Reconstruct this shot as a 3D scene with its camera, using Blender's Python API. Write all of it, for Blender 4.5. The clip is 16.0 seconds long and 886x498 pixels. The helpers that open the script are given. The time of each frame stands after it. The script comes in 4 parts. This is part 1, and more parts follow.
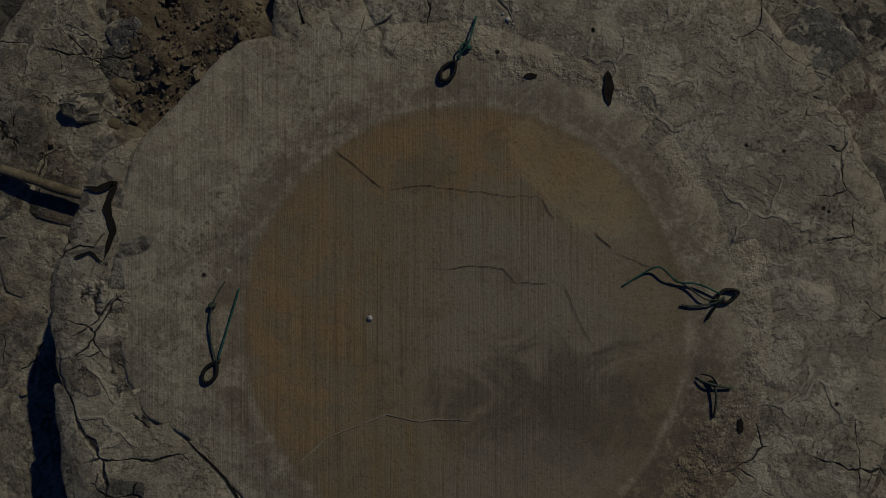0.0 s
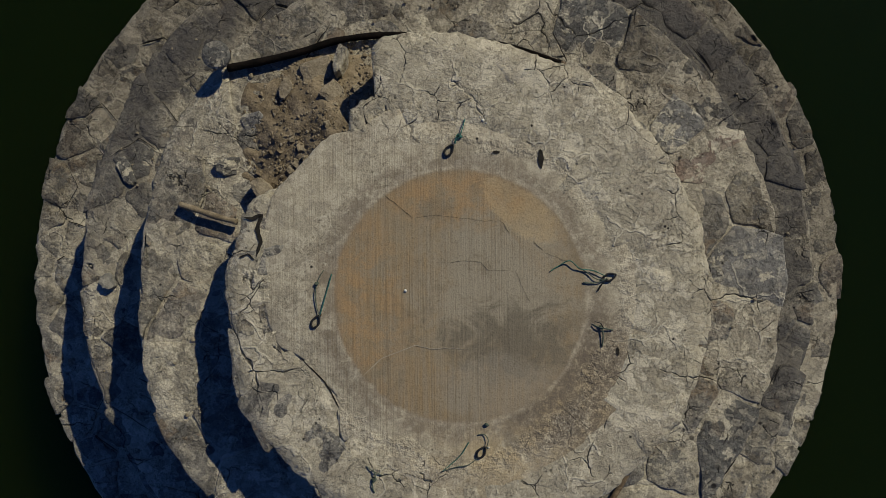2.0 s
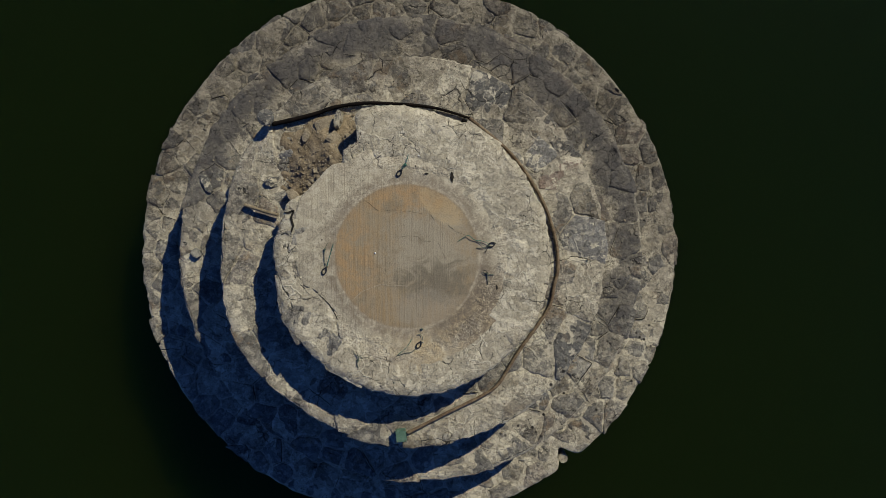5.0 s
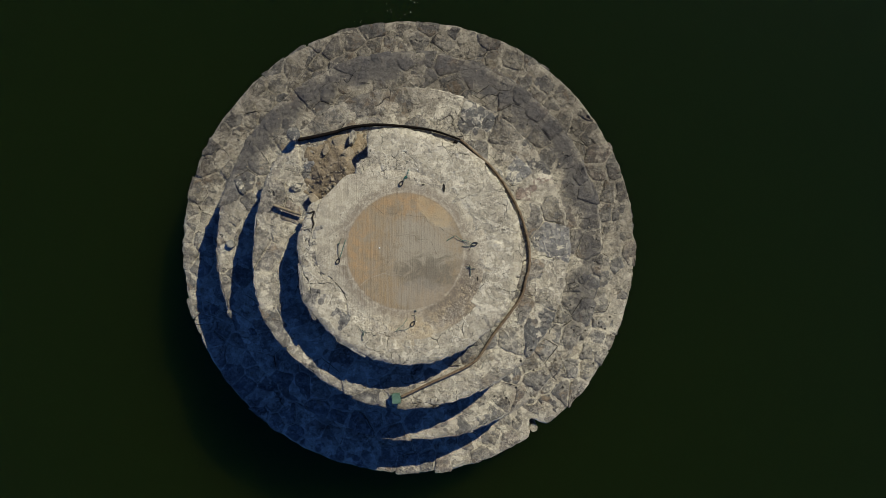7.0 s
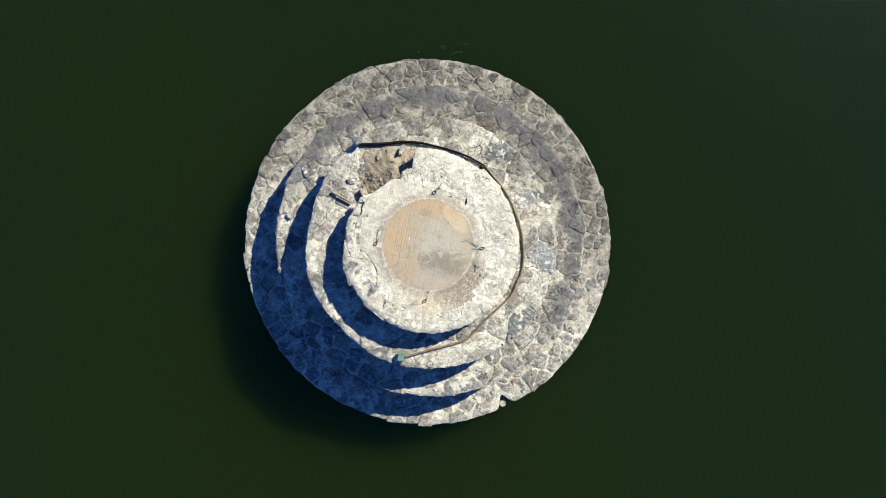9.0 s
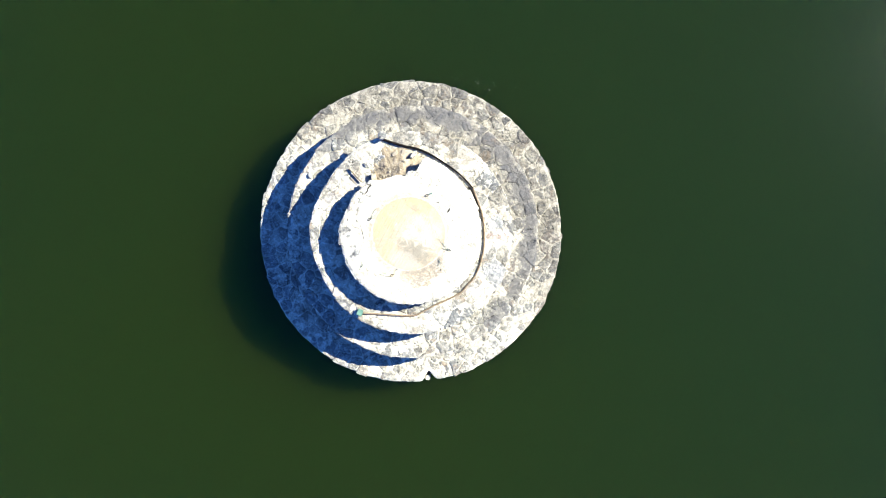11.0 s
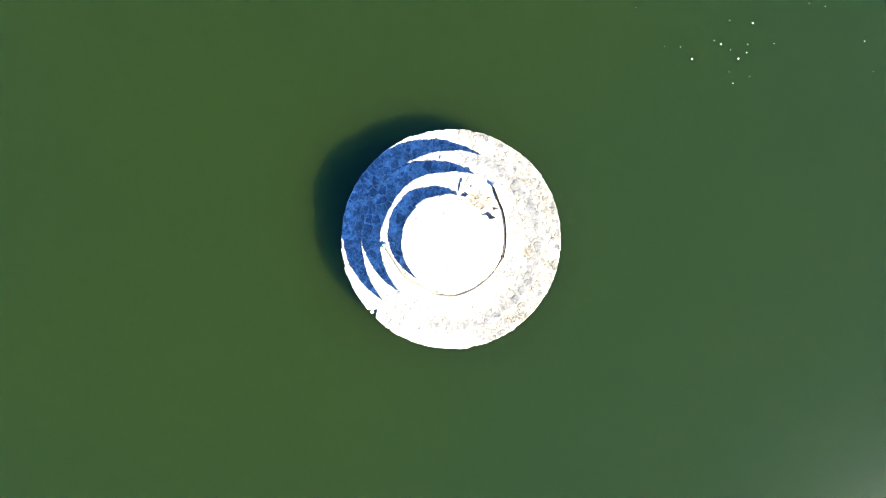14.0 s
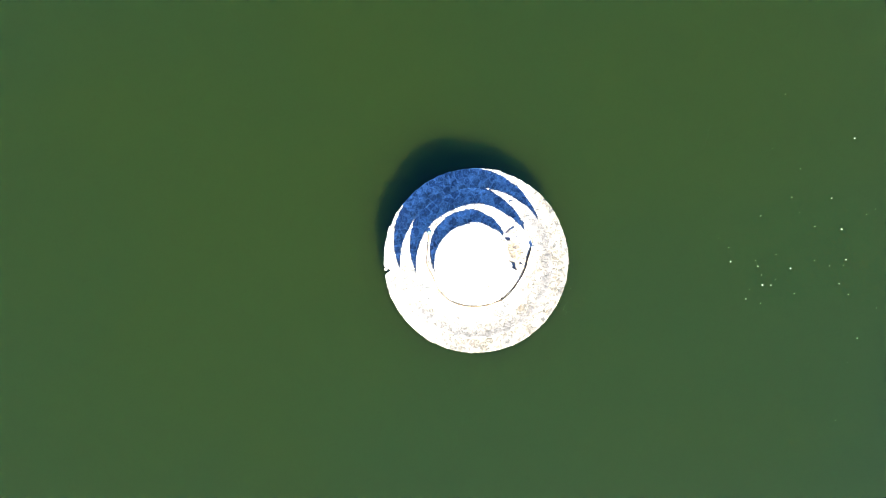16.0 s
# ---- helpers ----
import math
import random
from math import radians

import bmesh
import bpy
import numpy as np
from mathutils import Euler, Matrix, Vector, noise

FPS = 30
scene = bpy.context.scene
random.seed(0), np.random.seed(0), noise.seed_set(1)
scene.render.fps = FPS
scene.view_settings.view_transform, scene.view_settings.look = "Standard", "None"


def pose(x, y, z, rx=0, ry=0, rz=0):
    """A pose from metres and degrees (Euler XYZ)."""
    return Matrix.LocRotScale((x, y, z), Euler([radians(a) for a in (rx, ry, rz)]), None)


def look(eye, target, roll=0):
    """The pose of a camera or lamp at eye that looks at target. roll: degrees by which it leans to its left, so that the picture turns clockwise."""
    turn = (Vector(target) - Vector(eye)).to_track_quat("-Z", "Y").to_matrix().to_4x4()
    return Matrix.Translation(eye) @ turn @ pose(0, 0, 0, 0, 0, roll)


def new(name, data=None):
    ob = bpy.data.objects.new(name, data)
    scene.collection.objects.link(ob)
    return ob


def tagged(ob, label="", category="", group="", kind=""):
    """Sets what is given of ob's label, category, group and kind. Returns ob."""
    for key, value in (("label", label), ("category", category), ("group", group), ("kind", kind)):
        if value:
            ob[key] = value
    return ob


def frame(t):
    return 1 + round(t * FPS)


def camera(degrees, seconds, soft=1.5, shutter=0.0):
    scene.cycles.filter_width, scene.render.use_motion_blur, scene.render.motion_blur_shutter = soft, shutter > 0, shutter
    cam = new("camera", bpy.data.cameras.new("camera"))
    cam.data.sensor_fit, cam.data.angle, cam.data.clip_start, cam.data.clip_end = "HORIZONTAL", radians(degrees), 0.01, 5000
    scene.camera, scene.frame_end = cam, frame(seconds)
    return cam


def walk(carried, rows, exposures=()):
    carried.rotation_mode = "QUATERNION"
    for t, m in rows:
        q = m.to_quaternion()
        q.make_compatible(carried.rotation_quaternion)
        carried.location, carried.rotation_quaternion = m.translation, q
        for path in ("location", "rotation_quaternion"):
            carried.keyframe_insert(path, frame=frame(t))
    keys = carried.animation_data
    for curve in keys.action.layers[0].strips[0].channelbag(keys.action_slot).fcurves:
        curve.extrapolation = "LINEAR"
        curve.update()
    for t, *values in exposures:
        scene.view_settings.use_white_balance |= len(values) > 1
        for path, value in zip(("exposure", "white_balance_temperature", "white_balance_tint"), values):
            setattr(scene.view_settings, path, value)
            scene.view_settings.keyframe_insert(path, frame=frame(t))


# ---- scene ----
cam = camera(70.0, 16.0, soft=0.5)
PATH = [
    (0, pose(-0.073, 0.270, 5.812, 0.13, -1.39, 0.00)),
    (0.1, pose(-0.080, 0.283, 5.894, 0.16, -1.39, -0.09)),
    (0.5, pose(-0.139, 0.288, 6.238, 0.27, -1.40, -0.03)),
    (1, pose(-0.196, 0.262, 6.706, 0.29, -1.33, -0.10)),
    (1.4, pose(-0.214, 0.269, 7.129, 0.24, -1.11, -0.30)),
    (1.5, pose(-0.212, 0.280, 7.251, 0.22, -1.06, -0.32)),
    (2, pose(-0.109, 0.286, 7.863, 0.09, -0.89, -0.34)),
    (2.5, pose(-0.052, 0.233, 8.522, -0.02, -0.73, -0.33)),
    (3, pose(-0.080, 0.140, 9.173, -0.12, -0.56, -0.36)),
    (3.5, pose(0.008, 0.115, 9.747, -0.23, -0.37, -0.42)),
    (4, pose(0.254, 0.120, 10.323, -0.23, -0.15, -0.51)),
    (4.5, pose(0.473, 0.072, 10.908, -0.18, 0.13, -0.70)),
    (7, pose(0.836, 0.002, 13.365, -0.09, 0.70, 1.07)),
    (7.5, pose(0.642, -0.144, 13.905, -0.09, 0.71, 2.98)),
    (8, pose(0.508, -0.073, 14.647, 0.02, 0.71, 5.50)),
    (8.5, pose(0.457, -0.032, 15.454, 0.05, 0.68, 8.19)),
    (9, pose(0.542, -0.061, 16.340, -0.03, 0.56, 10.84)),
    (11.5, pose(1.158, 0.100, 20.619, 0.08, 0.06, 36.38)),
    (12, pose(1.095, 0.152, 21.680, 0.17, -0.07, 44.49)),
    (12.5, pose(1.020, 0.093, 22.868, 0.18, -0.14, 53.94)),
    (13, pose(0.834, -0.103, 24.130, 0.15, -0.08, 64.09)),
    (13.5, pose(0.580, -0.304, 25.407, 0.15, -0.04, 73.68)),
    (14, pose(0.397, -0.437, 26.670, 0.13, -0.11, 83.17)),
    (14.5, pose(0.243, -0.726, 27.912, 0.12, -0.03, 93.87)),
    (15, pose(0.182, -1.023, 29.133, 0.04, 0.04, 105.11)),
    (15.5, pose(0.168, -1.327, 30.363, -0.04, 0.15, 114.12)),
    (16, pose(0.166, -1.592, 31.590, -0.14, 0.23, 120.30)),
]
EXPOSURES = [(0, -2.27, 6500, 10), (0.5, -0.52, 6500, 10), (1.0, -0.48, 6500, 10), (2.0, -0.43, 6500, 10), (4.5, -0.08, 6400, 10), (7.0, 0.22, 6300, 10), (8.0, 0.8, 6000, 10),
             (9.0, 1.42, 5750, 9.5), (11.5, 2.74, 5700, 8.5), (12.5, 3.34, 5750, 8.5), (14.0, 3.55, 5850, 8.5), (16.0, 3.56, 5950, 9)]
walk(cam, PATH, EXPOSURES)

# ---- light ----
SUN_WAY = Vector((0.643, 0.766, 0.81)).normalized()
SUN_EL = math.asin(SUN_WAY.z)
world = bpy.data.worlds.new("sky")
scene.world = world
world.use_nodes = True
sky = world.node_tree.nodes.new("ShaderNodeTexSky")
sky.sky_type, sky.sun_disc = "NISHITA", False
sky.sun_elevation, sky.sun_rotation = SUN_EL, math.atan2(SUN_WAY.x, SUN_WAY.y)
sky.ozone_density, sky.dust_density, sky.altitude = 8.0, 0.0, 1500
deep = world.node_tree.nodes.new("ShaderNodeMix")
deep.data_type, deep.blend_type = "RGBA", "MULTIPLY"
deep.inputs[0].default_value, deep.inputs[7].default_value = 1.0, (0.55, 0.8, 1.25, 1)
world.node_tree.links.new(sky.outputs[0], deep.inputs[6])
world.node_tree.links.new(deep.outputs[2], world.node_tree.nodes["Background"].inputs[0])
world.node_tree.nodes["Background"].inputs[1].default_value = 0.055
sun = new("sun", bpy.data.lights.new("sun", "SUN"))
sun.data.energy, sun.data.angle, sun.data.color = 4.5, radians(0.53), (1.0, 0.925, 0.70)
sun.matrix_basis = look(SUN_WAY * 60, (0, 0, 0))

# ---- materials ----


class Graph:
    """A small helper to write node materials."""

    def __init__(self, name, rough=0.9):
        self.mat = bpy.data.materials.new(name)
        self.mat.use_nodes = True
        self.tree = self.mat.node_tree
        self.bsdf = self.tree.nodes["Principled BSDF"]
        self.bsdf.inputs["Roughness"].default_value = rough
        self.bsdf.inputs["Specular IOR Level"].default_value = 0.25
        self.place = self.tree.nodes.new("ShaderNodeNewGeometry").outputs["Position"]

    def put(self, socket, value):
        if isinstance(value, bpy.types.NodeSocket):
            self.tree.links.new(value, socket)
        elif isinstance(value, tuple) and len(value) == 3 and socket.type == "RGBA":
            socket.default_value = (*value, 1)
        else:
            socket.default_value = value

    def math(self, op, a, b=0.0, c=0.0):
        n = self.tree.nodes.new("ShaderNodeMath")
        n.operation = op
        for s, v in zip(n.inputs, (a, b, c)):
            self.put(s, v)
        return n.outputs[0]

    def ramp(self, value, low, high, a=0.0, b=1.0):
        n = self.tree.nodes.new("ShaderNodeMapRange")
        for k, v in zip(range(5), (value, low, high, a, b)):
            self.put(n.inputs[k], v)
        n.interpolation_type = "SMOOTHSTEP"
        return n.outputs[0]

    def mix(self, f, a, b, blend="MIX"):
        n = self.tree.nodes.new("ShaderNodeMix")
        n.data_type, n.blend_type = "RGBA", blend
        self.put(n.inputs[0], f), self.put(n.inputs[6], a), self.put(n.inputs[7], b)
        return n.outputs[2]

    def scaled(self, sx, sy, sz, turn=0.0):
        n = self.tree.nodes.new("ShaderNodeMapping")
        self.put(n.inputs[0], self.place)
        n.inputs["Scale"].default_value = (sx, sy, sz)
        n.inputs["Rotation"].default_value = (0, 0, turn)
        return n.outputs[0]

    def noise(self, scale, detail=4.0, rough=0.6, at=None, warp=0.0):
        n = self.tree.nodes.new("ShaderNodeTexNoise")
        self.put(n.inputs["Vector"], at or self.place)
        n.inputs["Scale"].default_value, n.inputs["Detail"].default_value = scale, detail
        n.inputs["Roughness"].default_value, n.inputs["Distortion"].default_value = rough, warp
        return n.outputs[0]

    def cells(self, scale, feature="F1"):
        n = self.tree.nodes.new("ShaderNodeTexVoronoi")
        n.feature = feature
        self.put(n.inputs["Vector"], self.place)
        n.inputs["Scale"].default_value = scale
        return n.outputs["Distance"]

    def warped(self, scale, amount):
        """The place, shifted by a soft noise."""
        n = self.tree.nodes.new("ShaderNodeTexNoise")
        self.put(n.inputs["Vector"], self.place)
        n.inputs["Scale"].default_value, n.inputs["Detail"].default_value = scale, 4
        add = self.tree.nodes.new("ShaderNodeVectorMath")
        add.operation = "MULTIPLY_ADD"
        self.put(add.inputs[0], n.outputs["Color"])
        add.inputs[1].default_value = (amount,) * 3
        self.put(add.inputs[2], self.place)
        return add.outputs[0]

    def plates(self, scale, warp=0.5):
        """One chance value for each angular flake."""
        n = self.tree.nodes.new("ShaderNodeTexVoronoi")
        self.put(n.inputs["Vector"], self.warped(scale * 1.5, warp / scale))
        n.inputs["Scale"].default_value = scale
        part = self.tree.nodes.new("ShaderNodeSeparateColor")
        self.put(part.inputs[0], n.outputs["Color"])
        return part.outputs[0]

    def xyz(self):
        n = self.tree.nodes.new("ShaderNodeSeparateXYZ")
        self.put(n.inputs[0], self.place)
        return n.outputs

    def away(self, x, y, sx=1.0, sy=1.0, turn=0.0):
        """The distance in plan from a place, with its axes stretched and turned."""
        p = self.xyz()
        c, s = math.cos(radians(turn)), math.sin(radians(turn))
        u, v = self.math("SUBTRACT", p[0], x), self.math("SUBTRACT", p[1], y)
        dx = self.math("MULTIPLY", self.math("ADD", self.math("MULTIPLY", u, c), self.math("MULTIPLY", v, s)), 1 / sx)
        dy = self.math("MULTIPLY", self.math("SUBTRACT", self.math("MULTIPLY", v, c), self.math("MULTIPLY", u, s)), 1 / sy)
        return self.math("SQRT", self.math("ADD", self.math("MULTIPLY", dx, dx), self.math("MULTIPLY", dy, dy)))

    def chance(self):
        return self.tree.nodes.new("ShaderNodeObjectInfo").outputs["Random"]

    def done(self, colour, height=None, strength=0.6, distance=0.02):
        self.put(self.bsdf.inputs["Base Color"], colour)
        if height is not None:
            n = self.tree.nodes.new("ShaderNodeBump")
            n.inputs["Strength"].default_value, n.inputs["Distance"].default_value = strength, distance
            self.put(n.inputs["Height"], height)
            self.put(self.bsdf.inputs["Normal"], n.outputs[0])
        return self.mat


def cracks(g, scale, seed, thin):
    """Wandering thin cracks, broken off here and there."""
    n = g.tree.nodes.new("ShaderNodeTexVoronoi")
    n.feature = "DISTANCE_TO_EDGE"
    n.inputs["Scale"].default_value = scale
    warp = g.tree.nodes.new("ShaderNodeTexNoise")
    g.put(warp.inputs["Vector"], g.place)
    warp.inputs["Scale"].default_value, warp.inputs["Detail"].default_value = scale * 2.2, 6
    add = g.tree.nodes.new("ShaderNodeVectorMath")
    add.operation = "MULTIPLY_ADD"
    g.put(add.inputs[0], warp.outputs["Color"])
    add.inputs[1].default_value = (0.34 / scale,) * 3
    shift = g.tree.nodes.new("ShaderNodeVectorMath")
    g.put(shift.inputs[0], g.place)
    shift.inputs[1].default_value = (seed, seed * 0.7, 0)
    g.put(add.inputs[2], shift.outputs[0])
    g.put(n.inputs["Vector"], add.outputs[0])
    line = g.ramp(n.outputs["Distance"], g.math("MULTIPLY", thin, g.ramp(g.noise(scale * 3, 2), 0.3, 0.7, 0.3, 1.2)), 0.0)
    return g.math("MULTIPLY", line, g.ramp(g.noise(scale * 0.6, 3, 0.5), 0.56, 0.62))


def veins(g, scale, wide):
    """Thin ribs of lime that wander between the flakes."""
    n = g.tree.nodes.new("ShaderNodeTexVoronoi")
    n.feature = "DISTANCE_TO_EDGE"
    g.put(n.inputs["Vector"], g.warped(scale * 1.6, 0.75 / scale))
    n.inputs["Scale"].default_value = scale
    line = g.ramp(n.outputs["Distance"], wide, wide * 0.4)
    return g.math("MULTIPLY", line, g.ramp(g.noise(scale * 0.7, 4, 0.6), 0.50, 0.57))


def weathered(g, colour, stains=True, dirt=1.0, lime=0.85, split=True):
    """Flakes, lichen, dark damp stains, cracks and pits that lie over all the masonry."""
    flake = g.plates(5.5, 0.9)
    colour = g.mix(g.math("MULTIPLY", g.ramp(flake, 0.35, 1.0), 0.14 + 0.68 * dirt), colour, g.mix(1.0, colour, (0.54, 0.53, 0.545), "MULTIPLY"))
    chips = g.plates(17, 0.8)
    colour = g.mix(g.math("MULTIPLY", g.ramp(chips, 0.62, 0.74), 0.14 + 0.4 * dirt), colour, g.mix(1.0, colour, (0.55, 0.54, 0.53), "MULTIPLY"))
    colour = g.mix(g.math("MULTIPLY", g.ramp(chips, 0.3, 0.2), 0.34), colour, (0.60, 0.55, 0.44))
    cloud = g.ramp(g.noise(1.4, 5, 0.6, warp=0.5), 0.42, 0.62)
    colour = g.mix(g.math("MULTIPLY", cloud, 0.8 * dirt), colour, g.mix(1.0, colour, (0.62, 0.60, 0.59), "MULTIPLY"))
    grey = g.math("MULTIPLY", g.ramp(g.noise(7, 10, 0.74, warp=0.2), 0.52, 0.55), 0.75 * dirt)
    colour = g.mix(grey, colour, (0.15, 0.145, 0.135))
    pale = g.math("MULTIPLY", g.ramp(g.noise(4.6, 10, 0.68, warp=0.5), 0.545, 0.565), lime)
    colour = g.mix(pale, colour, (0.60, 0.55, 0.435))
    brown = g.math("MULTIPLY", g.ramp(g.noise(3.0, 7, 0.7, warp=0.4), 0.56, 0.64), 0.6 * dirt)
    colour = g.mix(brown, colour, (0.25, 0.185, 0.12))
    grain = g.noise(38, 8, 0.82)
    rough = g.ramp(g.noise(2.6, 6, 0.65), 0.44, 0.58)
    colour = g.mix(g.math("MULTIPLY", g.ramp(grain, 0.50, 0.40), g.math("ADD", 0.2, g.math("MULTIPLY", rough, 0.6))), colour, g.mix(1.0, colour, (0.36, 0.345, 0.33), "MULTIPLY"))
    colour = g.mix(g.math("MULTIPLY", g.ramp(grain, 0.56, 0.63), 0.3), colour, (0.64, 0.60, 0.49))
    colour = g.mix(g.math("MULTIPLY", veins(g, 3.1, 0.028), 0.2 + 0.5 * lime), colour, (0.60, 0.555, 0.45))
    mid = g.noise(15, 9, 0.75, warp=0.3)
    colour = g.mix(g.math("MULTIPLY", g.ramp(mid, 0.56, 0.585), g.math("ADD", 0.1 * dirt, g.math("MULTIPLY", rough, 0.2 + 0.42 * dirt))), colour, (0.105, 0.098, 0.09))
    if stains:
        # the damp, dark band round the third step, on the side towards the sun
        band = g.math("ABSOLUTE", g.math("SUBTRACT", g.away(0.05, 0.05), 3.35))
        band = g.ramp(g.math("ADD", band, g.math("MULTIPLY", g.noise(1.3, 9, 0.72), 1.7)), 1.28, 0.95)
        side = g.ramp(g.away(-1.5, -4.8), 4.9, 6.4)
        wash = g.math("MULTIPLY", g.ramp(g.math("ADD", g.away(-0.6, -3.6), g.math("MULTIPLY", g.noise(1.1, 7, 0.7), 2.4)), 5.9, 8.0), g.ramp(g.away(0.0, 0.0), 2.0, 2.5))
        colour = g.mix(g.math("MULTIPLY", wash, 0.95), colour, g.mix(1.0, colour, (0.52, 0.51, 0.51), "MULTIPLY"))
        colour = g.mix(g.math("MULTIPLY", g.math("MULTIPLY", band, side), 0.82), colour, (0.085, 0.08, 0.078))
    pits = g.math("MULTIPLY", g.ramp(g.cells(9), 0.13, 0.05), g.ramp(g.noise(3, 3), 0.48, 0.6))
    holes = g.math("MULTIPLY", g.math("MULTIPLY", g.ramp(g.cells(6.5), 0.19, 0.10), g.ramp(g.away(3.1, -2.5), 2.3, 1.2)), g.ramp(g.noise(2.4, 3), 0.40, 0.5))
    pits = g.math("MAXIMUM", pits, holes)
    colour = g.mix(pits, colour, (0.03, 0.028, 0.026))
    if not split:
        return colour
    lines = g.math("MAXIMUM", cracks(g, 1.9, 3.0, 0.013), cracks(g, 4.6, 11.0, 0.02))
    return g.mix(lines, colour, (0.022, 0.02, 0.018))


def relief(g):
    a = g.math("MULTIPLY", g.noise(8, 9, 0.66), 0.9)
    flakes = g.math("MULTIPLY", g.plates(5.5, 0.9), 0.5)
    more = g.math("MULTIPLY", g.plates(17, 0.8), 0.3)
    torn = g.math("MULTIPLY", g.ramp(g.noise(3.6, 8, 0.66, warp=0.5), 0.495, 0.51), 0.35)
    rib = g.math("MULTIPLY", veins(g, 3.1, 0.04), 0.16)
    b = g.math("ADD", rib, g.math("MULTIPLY", g.noise(48, 6, 0.7), 0.26))
    c = g.math("MULTIPLY", g.math("MAXIMUM", cracks(g, 1.9, 3.0, 0.02), cracks(g, 4.6, 11.0, 0.03)), -0.6)
    return g.math("ADD", g.math("ADD", a, b), g.math("ADD", c, g.math("ADD", torn, g.math("ADD", flakes, more))))


def stone_material(tone=None):
    g = Graph("rubble_stone", 0.92)
    if tone:
        return g.done(weathered(g, tone, False, 0.5), relief(g), 1.0, 0.055)
    n = g.tree.nodes.new("ShaderNodeValToRGB")
    g.put(n.inputs[0], g.chance())
    r = n.color_ramp
    r.interpolation = "LINEAR"
    r.elements[0].color, r.elements[1].color = (0.42, 0.385, 0.30, 1), (0.33, 0.28, 0.225, 1)
    for at, c in ((0.2, (0.37, 0.34, 0.28)), (0.4, (0.27, 0.262, 0.24)), (0.58, (0.42, 0.38, 0.295)), (0.72, (0.20, 0.197, 0.19)), (0.85, (0.30, 0.285, 0.25))):
        r.elements.new(at).color = (*c, 1)
    return g.done(weathered(g, n.outputs[0], lime=0.22), relief(g), 1.0, 0.055)


def mortar_material():
    g = Graph("lime_mortar", 0.95)
    return g.done(weathered(g, (0.485, 0.44, 0.345), dirt=0.32), relief(g), 1.0, 0.055)


def plaster_material():
    """The worn plaster and pale stone of the top step."""
    g = Graph("worn_plaster", 0.93)
    base = g.mix(g.chance(), (0.43, 0.39, 0.30), (0.54, 0.485, 0.375))
    return g.done(weathered(g, base, False, 0.17), relief(g), 0.9, 0.04)


